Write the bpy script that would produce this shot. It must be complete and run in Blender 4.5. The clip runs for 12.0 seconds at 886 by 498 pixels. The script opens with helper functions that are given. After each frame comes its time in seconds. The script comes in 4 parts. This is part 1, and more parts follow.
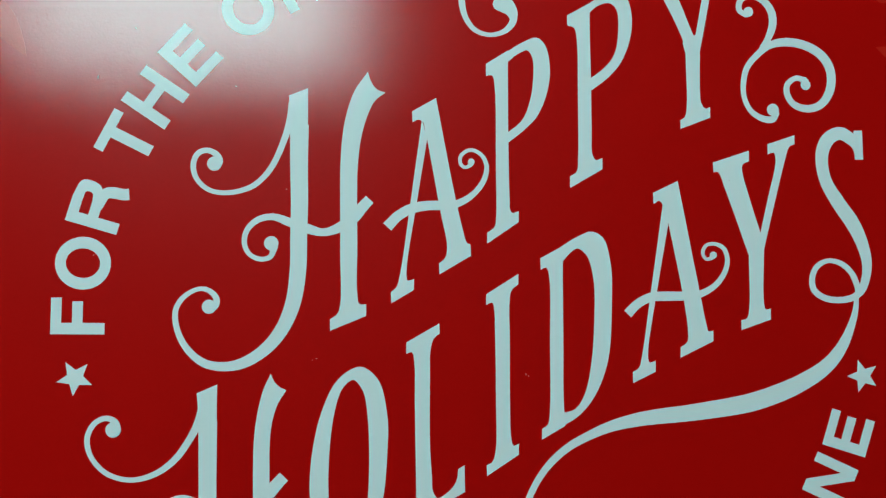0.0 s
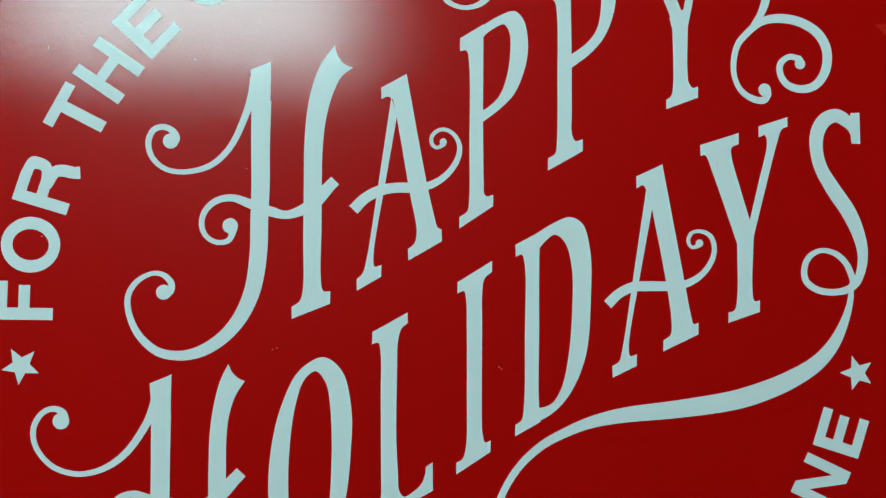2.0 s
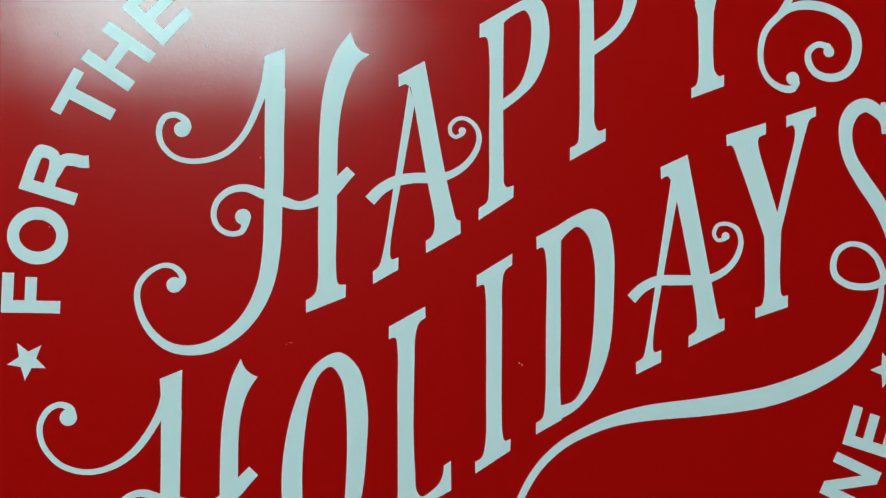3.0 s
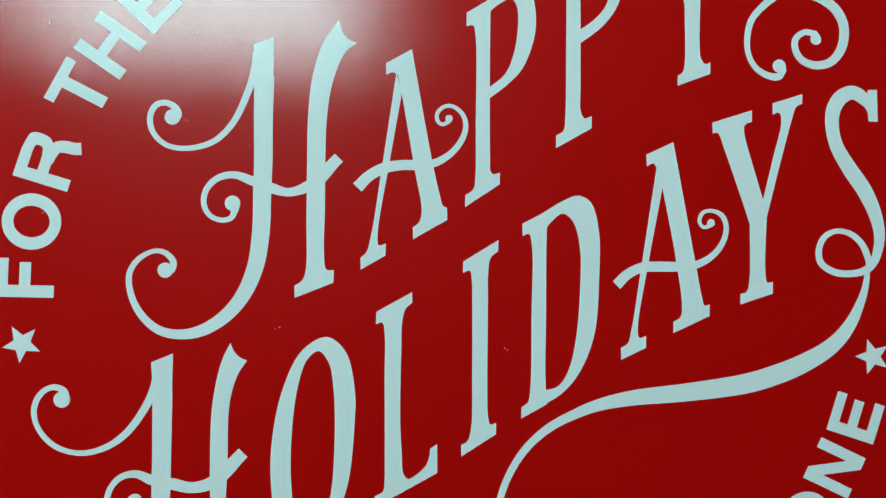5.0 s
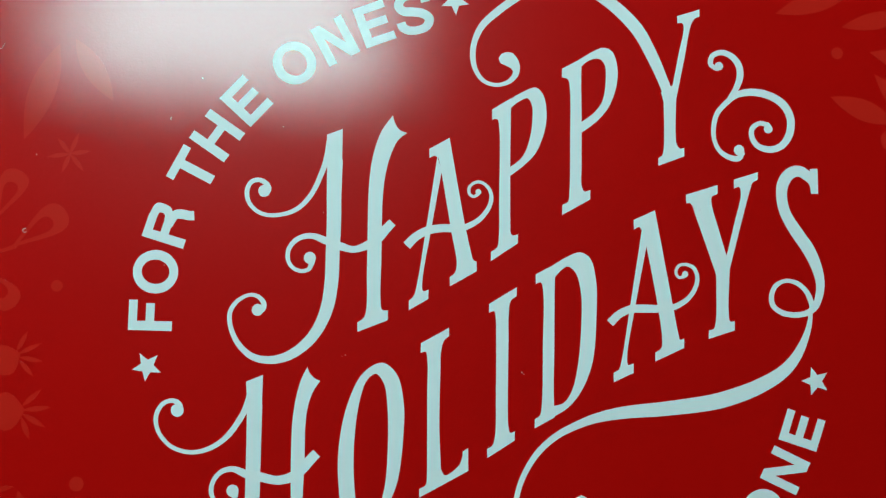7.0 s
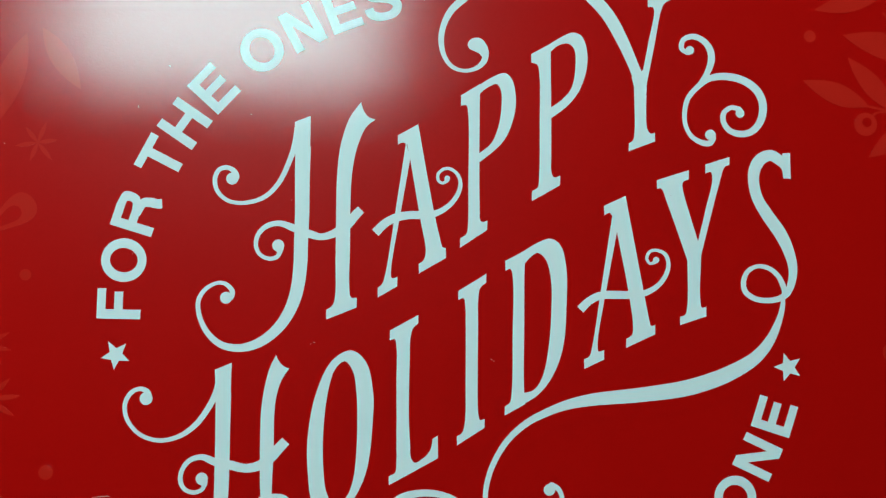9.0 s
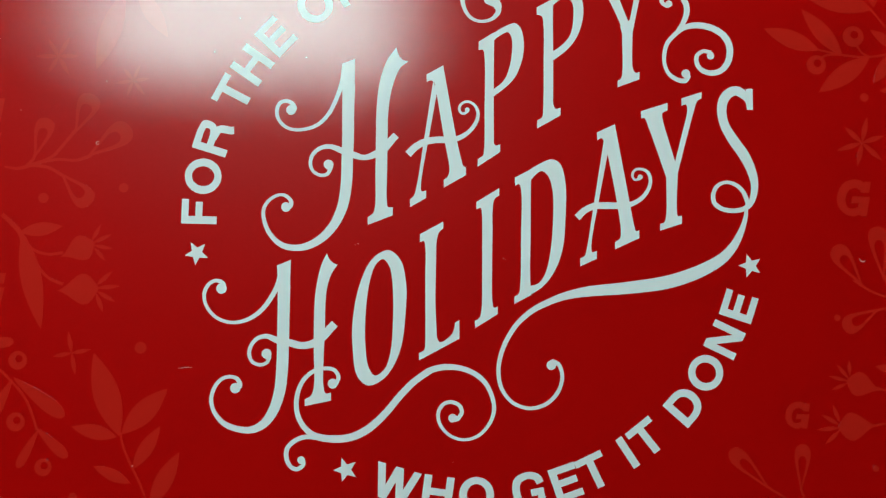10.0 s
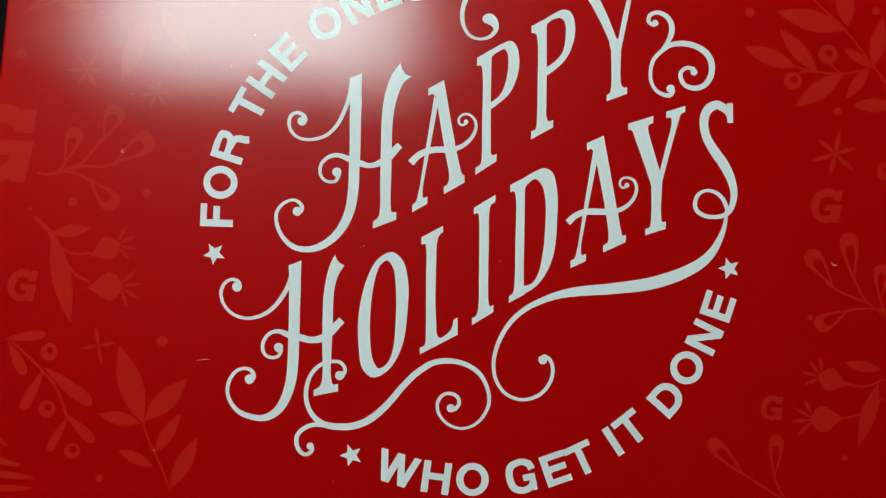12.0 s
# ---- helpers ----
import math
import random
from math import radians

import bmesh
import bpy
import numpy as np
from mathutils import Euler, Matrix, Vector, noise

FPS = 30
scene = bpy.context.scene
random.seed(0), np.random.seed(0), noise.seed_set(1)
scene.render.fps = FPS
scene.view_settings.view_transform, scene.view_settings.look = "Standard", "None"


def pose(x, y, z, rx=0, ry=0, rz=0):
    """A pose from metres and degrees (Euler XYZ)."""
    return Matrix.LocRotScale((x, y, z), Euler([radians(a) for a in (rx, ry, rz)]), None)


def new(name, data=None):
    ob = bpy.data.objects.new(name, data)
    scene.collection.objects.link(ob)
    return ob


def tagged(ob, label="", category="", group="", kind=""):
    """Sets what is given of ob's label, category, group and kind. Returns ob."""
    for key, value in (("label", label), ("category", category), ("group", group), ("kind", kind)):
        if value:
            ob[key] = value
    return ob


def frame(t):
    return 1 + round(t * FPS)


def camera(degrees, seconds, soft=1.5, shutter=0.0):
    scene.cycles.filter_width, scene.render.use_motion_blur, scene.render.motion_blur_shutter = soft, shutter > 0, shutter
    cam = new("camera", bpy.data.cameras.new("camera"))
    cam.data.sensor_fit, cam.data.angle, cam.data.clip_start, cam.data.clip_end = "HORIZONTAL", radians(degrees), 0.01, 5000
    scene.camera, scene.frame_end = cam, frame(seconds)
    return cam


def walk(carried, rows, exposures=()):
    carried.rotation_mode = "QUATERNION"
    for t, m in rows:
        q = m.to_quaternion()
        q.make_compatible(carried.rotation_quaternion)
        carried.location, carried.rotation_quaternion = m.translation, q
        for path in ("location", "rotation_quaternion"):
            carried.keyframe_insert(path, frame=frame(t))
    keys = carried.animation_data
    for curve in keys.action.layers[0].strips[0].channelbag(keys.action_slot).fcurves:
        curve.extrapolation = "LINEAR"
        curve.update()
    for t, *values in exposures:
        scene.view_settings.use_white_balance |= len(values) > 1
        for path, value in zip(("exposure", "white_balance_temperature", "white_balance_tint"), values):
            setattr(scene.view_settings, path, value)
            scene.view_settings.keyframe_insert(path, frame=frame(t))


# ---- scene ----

# A red printed gift box on a dark desk under a hanging panel lamp, filmed from close above.
TOP = 0.795          # height of the lid above the floor
DESK = 0.75
MM = 0.001

cam = camera(62.0, 12.0, soft=1.25)
# seconds; eye in mm from the middle of the lid; turn in degrees
ROWS = [
    (0, -17.94, 7.90, 139.79, 2.075, -4.197, 0.691),
    (0.5, -16.64, 8.34, 134.00, 1.831, -4.368, 1.136),
    (1, -11.83, 7.98, 130.37, 1.648, -4.140, 1.117),
    (1.5, -11.57, 6.72, 131.67, 1.675, -3.777, 1.190),
    (2, -10.97, 6.28, 132.50, 1.734, -3.841, 1.244),
    (2.5, -10.30, 5.13, 131.36, 1.829, -3.805, 1.175),
    (3, -13.73, 4.70, 128.37, 1.849, -3.744, 1.362),
    (5, -9.77, 3.53, 130.12, 1.318, -3.001, 1.463),
    (5.5, -15.24, 5.78, 135.31, 1.914, -2.626, 1.560),
    (6, -14.79, 6.47, 152.57, 2.949, -2.231, 1.316),
    (6.5, -15.66, 8.95, 162.34, 2.730, -1.904, 1.517),
    (7, -15.79, 8.15, 166.18, 2.865, -2.025, 1.744),
    (9, -7.39, 6.20, 165.59, 2.621, -1.550, 1.457),
    (9.5, -8.31, -7.01, 188.26, 2.969, -0.465, 1.089),
    (10, -9.37, -18.16, 200.04, 2.754, -0.431, 1.564),
    (10.5, -8.86, -20.46, 205.35, 1.953, -0.089, 1.714),
    (11, -7.61, -19.09, 209.14, 2.353, -0.227, 1.769),
    (11.5, -7.80, -19.75, 215.82, 3.326, 0.332, 1.912),
    (12, -7.84, -16.80, 215.24, 2.384, -0.018, 1.912),
]
walk(cam, [(t, pose(x * MM, y * MM, TOP + z * MM, rx, ry, rz)) for t, x, y, z, rx, ry, rz in ROWS],
     exposures=((0.0, -0.30, 5750, -8), (3.0, -0.20, 5750, -8), (9.3, -0.10, 5750, -8), (10.4, -0.10, 6600, 8), (12.0, -0.10, 6600, 8)))

# ---- light ----
world = bpy.data.worlds.new("world")
scene.world = world
world.use_nodes = True
world.node_tree.nodes["Background"].inputs[0].default_value = (0.5, 0.55, 0.6, 1)
world.node_tree.nodes["Background"].inputs[1].default_value = 0.02
LAMP_GLOW = 17.0     # the only lamp: a panel that hangs over the far side of the desk
LAMP_AT = (-0.2815, 0.563, 1.595)
LAMP_SIZE = (0.405, 0.594)
CEILING = 2.40


# ---- materials ----
def nodes_of(name):
    m = bpy.data.materials.new(name)
    m.use_nodes = True
    return m, m.node_tree.nodes, m.node_tree.links


def varnished(name, dark, light, gloss, coat=1.0, grain=0.35):
    """Printed coated card: ink with faint mottling under a glossy, slightly pebbled varnish."""
    m, ns, ln = nodes_of(name)
    b = ns["Principled BSDF"]
    co = ns.new("ShaderNodeTexCoord")
    spot = ns.new("ShaderNodeTexNoise")
    spot.inputs["Scale"].default_value, spot.inputs["Detail"].default_value = 26.0, 5.0
    fine = ns.new("ShaderNodeTexNoise")
    fine.inputs["Scale"].default_value, fine.inputs["Detail"].default_value = 1500.0, 2.0
    mixv = ns.new("ShaderNodeMath")
    mixv.operation = "MULTIPLY_ADD"
    mixv.inputs[1].default_value = grain
    ramp = ns.new("ShaderNodeMixRGB")
    ramp.inputs[1].default_value, ramp.inputs[2].default_value = (*dark, 1), (*light, 1)
    ln.new(co.outputs["Object"], spot.inputs["Vector"])
    ln.new(co.outputs["Object"], fine.inputs["Vector"])
    ln.new(fine.outputs["Fac"], mixv.inputs[0])
    scl = ns.new("ShaderNodeMath")
    scl.operation = "MULTIPLY"
    scl.inputs[1].default_value = 1 - grain
    ln.new(spot.outputs["Fac"], scl.inputs[0])
    ln.new(scl.outputs[0], mixv.inputs[2])
    ln.new(mixv.outputs[0], ramp.inputs[0])
    ln.new(ramp.outputs[0], b.inputs["Base Color"])
    # pebbling of the varnish and long soft waves of the card
    peel = ns.new("ShaderNodeTexNoise")
    peel.inputs["Scale"].default_value, peel.inputs["Detail"].default_value = 2900.0, 3.0
    wave = ns.new("ShaderNodeTexNoise")
    wave.inputs["Scale"].default_value, wave.inputs["Detail"].default_value = 70.0, 2.0
    flat = ns.new("ShaderNodeMapping")
    flat.inputs["Scale"].default_value = (0.85, 1.0, 1.0)
    ln.new(co.outputs["Object"], flat.inputs["Vector"])
    ln.new(flat.outputs["Vector"], peel.inputs["Vector"])
    ln.new(co.outputs["Object"], wave.inputs["Vector"])
    b1 = ns.new("ShaderNodeBump")
    b1.inputs["Strength"].default_value, b1.inputs["Distance"].default_value = PEEL, 0.00012
    b2 = ns.new("ShaderNodeBump")
    b2.inputs["Strength"].default_value, b2.inputs["Distance"].default_value = 0.045, 0.0003
    ln.new(wave.outputs["Fac"], b2.inputs["Height"])
    ln.new(peel.outputs["Fac"], b1.inputs["Height"])
    # sparse shallow pits in the varnish
    pit = ns.new("ShaderNodeTexNoise")
    pit.inputs["Scale"].default_value, pit.inputs["Detail"].default_value = 950.0, 1.0
    deep = ns.new("ShaderNodeMapRange")
    deep.interpolation_type = "SMOOTHSTEP"
    deep.inputs["From Min"].default_value, deep.inputs["From Max"].default_value = 0.62, 0.74
    b3 = ns.new("ShaderNodeBump")
    b3.invert = True
    b3.inputs["Strength"].default_value, b3.inputs["Distance"].default_value = 0.1, 0.00004
    ln.new(flat.outputs["Vector"], pit.inputs["Vector"])
    ln.new(pit.outputs["Fac"], deep.inputs["Value"])
    ln.new(deep.outputs["Result"], b3.inputs["Height"])
    ln.new(b2.outputs["Normal"], b3.inputs["Normal"])
    ln.new(b3.outputs["Normal"], b1.inputs["Normal"])
    ln.new(b1.outputs["Normal"], b.inputs["Normal"])
    b.inputs["Roughness"].default_value = 0.33
    b.inputs["Specular IOR Level"].default_value = 0.11
    # handled, slightly scuffed patches of varnish
    scuff = ns.new("ShaderNodeTexNoise")
    scuff.inputs["Scale"].default_value, scuff.inputs["Detail"].default_value = 45.0, 8.0
    ln.new(co.outputs["Object"], scuff.inputs["Vector"])
    band = ns.new("ShaderNodeMapRange")
    band.inputs["From Min"].default_value, band.inputs["From Max"].default_value = 0.35, 0.75
    band.inputs["To Min"].default_value, band.inputs["To Max"].default_value = gloss * 0.96, gloss * 1.10
    ln.new(scuff.outputs["Fac"], band.inputs["Value"])
    # the varnish is combed along the lid's width, so it smears reflections lengthwise
    film = ns.new("ShaderNodeBsdfAnisotropic")
    film.distribution = "BECKMANN"
    film.inputs["Color"].default_value = (1, 1, 1, 1)
    film.inputs["Anisotropy"].default_value = COMBED
    grain_way = ns.new("ShaderNodeCombineXYZ")
    grain_way.inputs["Y"].default_value = 1.0
    ln.new(grain_way.outputs["Vector"], film.inputs["Tangent"])
    ln.new(band.outputs["Result"], film.inputs["Roughness"])
    ln.new(b1.outputs["Normal"], film.inputs["Normal"])
    edge_on = ns.new("ShaderNodeFresnel")
    edge_on.inputs["IOR"].default_value = 1.50
    share = ns.new("ShaderNodeMath")
    share.operation = "MULTIPLY"
    share.inputs[1].default_value = coat
    layered = ns.new("ShaderNodeMixShader")
    ln.new(edge_on.outputs["Fac"], share.inputs[0])
    ln.new(share.outputs[0], layered.inputs["Fac"])
    ln.new(b.outputs["BSDF"], layered.inputs[1])
    ln.new(film.outputs["BSDF"], layered.inputs[2])
    ln.new(layered.outputs["Shader"], ns["Material Output"].inputs["Surface"])
    return m


def plain(name, dark, light, rough, scale=8.0, bump=0.0):
    m, ns, ln = nodes_of(name)
    b = ns["Principled BSDF"]
    co = ns.new("ShaderNodeTexCoord")
    a = ns.new("ShaderNodeTexNoise")
    a.inputs["Scale"].default_value, a.inputs["Detail"].default_value = scale, 6.0
    ramp = ns.new("ShaderNodeMixRGB")
    ramp.inputs[1].default_value, ramp.inputs[2].default_value = (*dark, 1), (*light, 1)
    ln.new(co.outputs["Object"], a.inputs["Vector"])
    ln.new(a.outputs["Fac"], ramp.inputs[0])
    ln.new(ramp.outputs[0], b.inputs["Base Color"])
    b.inputs["Roughness"].default_value = rough
    if bump:
        k = ns.new("ShaderNodeBump")
        k.inputs["Strength"].default_value, k.inputs["Distance"].default_value = bump, 0.002
        ln.new(a.outputs["Fac"], k.inputs["Height"])
        ln.new(k.outputs["Normal"], b.inputs["Normal"])
    return m


def glowing(name, colour, strength):
    m, ns, ln = nodes_of(name)
    b = ns["Principled BSDF"]
    b.inputs["Base Color"].default_value = (0.8, 0.8, 0.8, 1)
    b.inputs["Emission Color"].default_value = (*colour, 1)
    b.inputs["Emission Strength"].default_value = strength
    return m


GLOSS, PEEL, COMBED = 0.148, 0.155, 0.35
RED = varnished("red_ink", (0.49, 0.0004, 0.0004), (0.57, 0.0012, 0.0010), GLOSS)
MINT = varnished("mint_ink", (0.85, 0.80, 0.785), (0.91, 0.84, 0.825), GLOSS, 0.32)
ROSE = varnished("rose_ink", (0.57, 0.0095, 0.0050), (0.64, 0.0150, 0.0075), GLOSS)
CARD = plain("grey_card", (0.30, 0.27, 0.24), (0.42, 0.38, 0.34), 0.8, 60)
BLACK = plain("black_desk", (0.003, 0.003, 0.004), (0.006, 0.006, 0.007), 0.9, 30, 0.1)
BLACK.node_tree.nodes["Principled BSDF"].inputs["Specular IOR Level"].default_value = 0.05
STEEL = plain("black_steel", (0.02, 0.02, 0.02), (0.035, 0.035, 0.035), 0.4, 40)
WALL = plain("grey_paint", (0.10, 0.10, 0.10), (0.13, 0.13, 0.125), 0.8, 3, 0.05)
TILE = plain("ceiling_paint", (0.07, 0.07, 0.07), (0.09, 0.09, 0.09), 0.9, 14, 0.1)
CARPET = plain("carpet", (0.05, 0.05, 0.055), (0.09, 0.09, 0.095), 0.95, 90, 0.4)
WHITE = plain("white_enamel", (0.72, 0.72, 0.72), (0.8, 0.8, 0.8), 0.4, 20)
GLOW = glowing("lamp_diffuser", (0.74, 0.98, 0.97), LAMP_GLOW)
CHIP = plain("bare_card", (0.55, 0.42, 0.38), (0.75, 0.66, 0.62), 0.9, 300)
DUST = plain("pale_dust", (0.50, 0.22, 0.18), (0.75, 0.45, 0.40), 0.9, 400)


# ---- mesh helpers ----
def link(name, bm, material, parent=None):
    me = bpy.data.meshes.new(name)
    bmesh.ops.recalc_face_normals(bm, faces=bm.faces)
    bm.to_mesh(me)
    bm.free()
    me.materials.append(material)
    ob = new(name, me)
    ob.parent = parent
    return ob


def part(name, bm, material, parent, label=""):
    return tagged(link(name, bm, material, parent), label)


def block(x0, x1, y0, y1, z0, z1, bevel=0.0, segments=2):
    bm = bmesh.new()
    bmesh.ops.create_cube(bm, size=1)
    for v in bm.verts:
        v.co = ((x0 + x1) / 2 + v.co.x * (x1 - x0), (y0 + y1) / 2 + v.co.y * (y1 - y0), (z0 + z1) / 2 + v.co.z * (z1 - z0))
    if bevel:
        bmesh.ops.bevel(bm, geom=list(bm.edges), offset=bevel, segments=segments, affect="EDGES", profile=0.6)
    return bm


def tray(half_x, half_y, top, bottom, wall, edge):
    """A hollow lid: closed above, open below, with rounded outer edges."""
    bm = block(-half_x, half_x, -half_y, half_y, bottom, top)
    floor_face = min(bm.faces, key=lambda f: f.calc_center_median().z)
    outer = [e for e in bm.edges if floor_face not in e.link_faces]
    bmesh.ops.inset_region(bm, faces=[floor_face], thickness=wall)
    hole = bmesh.ops.extrude_face_region(bm, geom=[floor_face])
    bmesh.ops.translate(bm, vec=(0, 0, top - bottom - wall), verts=[v for v in hole["geom"] if isinstance(v, bmesh.types.BMVert)])
    bmesh.ops.delete(bm, geom=[floor_face], context="FACES")
    bmesh.ops.bevel(bm, geom=[e for e in outer if e.is_valid], offset=edge, segments=4, affect="EDGES", profile=0.5)
    return bm


# ---- the room ----
def structure(name, bm, material, label):
    return tagged(link(name, bm, material), label, kind="structure")


structure("floor", block(-2.2, 2.2, -2.2, 2.4, -0.05, 0.0), CARPET, "dark grey carpet floor")
structure("ceiling", block(-2.2, 2.2, -2.2, 2.4, CEILING, CEILING + 0.08), TILE, "dim grey painted ceiling")
structure("wall_north", block(-2.2, 2.2, 2.4, 2.5, 0.0, CEILING), WALL, "plain grey painted wall")
structure("wall_south", block(-2.2, 2.2, -2.3, -2.2, 0.0, CEILING), WALL, "plain grey painted wall")
structure("wall_east", block(2.2, 2.3, -2.2, 2.4, 0.0, CEILING), WALL, "plain grey painted wall")
structure("wall_west", block(-2.3, -2.2, -2.2, 2.4, 0.0, CEILING), WALL, "plain grey painted wall")


def pendant_light(x, y, z, w, d):
    lamp = tagged(new("pendant_light"), "lit flat panel lamp hanging on four thin cables", "pendant light")
    lamp.location = (x, y, z)
    part("diffuser", block(-w / 2, w / 2, -d / 2, d / 2, 0.0, 0.006), GLOW, lamp, "glowing white diffuser")
    part("housing", block(-w / 2 - 0.004, w / 2 + 0.004, -d / 2 - 0.004, d / 2 + 0.004, 0.007, 0.035, 0.004), WHITE, lamp)
    for u in (-w / 2 + 0.03, w / 2 - 0.03):
        for v in (-d / 2 + 0.03, d / 2 - 0.03):
            part("cable", block(u - 0.001, u + 0.001, v - 0.001, v + 0.001, 0.034, CEILING - z - 0.019), STEEL, lamp)
    part("canopy", block(-w / 2, w / 2, -d / 2, d / 2, CEILING - z - 0.02, CEILING - z, 0.004), WHITE, lamp)
    return lamp


pendant_light(*LAMP_AT, *LAMP_SIZE)


def desk():
    d = tagged(new("desk"), "black desk with a matt top and steel legs", "desk")
    part("desktop", block(-0.75, 0.75, -0.40, 0.40, DESK - 0.03, DESK, 0.004), BLACK, d, "matt black desktop")
    for x in (-0.70, 0.70):
        for y in (-0.35, 0.35):
            part("leg", block(x - 0.02, x + 0.02, y - 0.02, y + 0.02, 0.0, DESK - 0.03, 0.003), STEEL, d)
    return d


desk()

# ---- the gift box ----
HALF_X, HALF_Y, SKEW = 0.1423, 0.108, -2.25     # the print sits a little askew on the box
gift_box = tagged(new("gift_box"), "closed red gift box with pale mint lettering on black desk", "gift box")
gift_box.location = (0, 0, DESK)
def askew(bm):
    bmesh.ops.rotate(bm, cent=(0, 0, 0), matrix=Matrix.Rotation(radians(SKEW), 3, "Z"), verts=bm.verts)
    return bm


part("base", askew(block(-HALF_X + 0.003, HALF_X - 0.003, -HALF_Y + 0.003, HALF_Y - 0.003, 0.0, 0.040, 0.001)), CARD, gift_box, "plain card base")
lid = part("lid", askew(tray(HALF_X, HALF_Y, 0.045, 0.012, 0.0018, 0.0012)), RED, gift_box, "glossy red printed lid")
LID_Z = 0.045


def worn_edge():
    """Pale flecks of bare card where the printed paper has chipped along the lid's edge."""
    rng = random.Random(11)
    bm = bmesh.new()
    for _ in range(58):
        y = rng.uniform(-HALF_Y + 0.006, HALF_Y - 0.006)
        r = rng.choice((0.00010, 0.00012, 0.00016, 0.00024))
        vs = bmesh.ops.create_icosphere(bm, subdivisions=1, radius=r)["verts"]
        for v in vs:
            v.co = (-HALF_X + 0.00036 + v.co.x * rng.uniform(0.5, 0.9), y + v.co.y * rng.uniform(0.9, 2.4), LID_Z - 0.00036 + v.co.z * 0.6)
    return part("worn_edge", askew(bm), CHIP, lid, "pale chipped card along the edge")


worn_edge()

# ---- the print: flat inked pieces, drawn in millimetres from the middle of the lid ----
def smooth(pts, closed=False, steps=7):
    """A curve through the points (Catmull-Rom over any number of columns)."""
    p = np.array(pts, float)
    k = len(p)
    out = []
    for i in range(k if closed else k - 1):
        if closed:
            a, b, c, d = p[(i - 1) % k], p[i], p[(i + 1) % k], p[(i + 2) % k]
        else:
            b, c = p[i], p[i + 1]
            a = p[i - 1] if i else 2 * b - c
            d = p[i + 2] if i + 2 < k else 2 * c - b
        # centripetal spacing keeps tight curls round
        t1 = max(np.hypot(*(b - a)[:2]), 1e-6) ** 0.5
        t2 = t1 + max(np.hypot(*(c - b)[:2]), 1e-6) ** 0.5
        t3 = t2 + max(np.hypot(*(d - c)[:2]), 1e-6) ** 0.5
        for s in range(steps):
            t = t1 + (t2 - t1) * s / steps
            a1 = a * (t1 - t) / t1 + b * t / t1
            a2 = b * (t2 - t) / (t2 - t1) + c * (t - t1) / (t2 - t1)
            a3 = c * (t3 - t) / (t3 - t2) + d * (t - t2) / (t3 - t2)
            b1 = a1 * (t2 - t) / t2 + a2 * t / t2
            b2 = a2 * (t3 - t) / (t3 - t1) + a3 * (t - t1) / (t3 - t1)
            out.append(b1 * (t2 - t) / (t2 - t1) + b2 * (t - t1) / (t2 - t1))
    if not closed:
        out.append(p[-1])
    return np.array(out)


def brush(pts):
    """A stroke along x, y with the given width at each point."""
    c = smooth(pts)
    d = np.gradient(c[:, :2], axis=0)
    d /= np.maximum(np.hypot(d[:, 0], d[:, 1]), 1e-9)[:, None]
    side = np.stack([-d[:, 1], d[:, 0]], 1) * c[:, 2:3] / 2
    return ("strip", c[:, :2] + side, c[:, :2] - side)


def shape(pts):
    """An outline; points with a third entry are sharp corners, the rest are rounded through."""
    k = len(pts)
    corners = [i for i in range(k) if len(pts[i]) == 3]
    if not corners:
        return ("fill", smooth([q[:2] for q in pts], True))
    out = []
    for a, b in zip(corners, corners[1:] + [corners[0] + k]):
        run = [pts[i % k][:2] for i in range(a, b + 1)]
        out += list((smooth(run, steps=6) if len(run) > 2 else np.array(run, float))[:-1])
    return ("fill", np.array(out))


def ring(outer, inner):
    return ("band", smooth(outer, True), smooth(inner, True))


def ball(pts):
    (x, y, r), = pts
    return oval((x, y), r, r)


def oval(c, rx, ry, turn=0.0, k=28):
    a = np.linspace(0, 2 * np.pi, k, endpoint=False)
    ct, st = math.cos(radians(turn)), math.sin(radians(turn))
    u, v = rx * np.cos(a), ry * np.sin(a)
    return ("fill", np.stack([c[0] + u * ct - v * st, c[1] + u * st + v * ct], 1))


def oval_ring(c, rx, ry, hx, hy, turn=0.0, shift=(0, 0), k=36):
    return ("band", oval(c, rx, ry, turn, k)[1], oval((c[0] + shift[0], c[1] + shift[1]), hx, hy, turn, k)[1])


def along(base, tip, prof):
    """A two-sided outline round the line from base to tip; prof: (place along, half width) pairs."""
    b, t = np.array(base, float), np.array(tip, float)
    d = t - b
    nrm = np.array([-d[1], d[0]]) / np.hypot(*d)
    return [b + d * s + nrm * h for s, h in prof] + [b + d * s - nrm * h for s, h in reversed(prof[1:-1])]


def leaf(base, tip, width, blunt=0):
    """A leaf, widest past its middle, pointed or blunt at the tip."""
    s = (1 - np.cos(np.linspace(0, np.pi, 21))) / 2
    h = np.sin(np.pi * s) ** 0.9 if not blunt else (s ** 0.75) * np.sqrt(np.maximum(0, 1 - s ** 5)) * 1.08
    h = h * (1.0 - 0.18 * s)
    return ("fill", np.array(along(base, tip, [(a, b * width * 0.54) for a, b in zip(s, h)])))


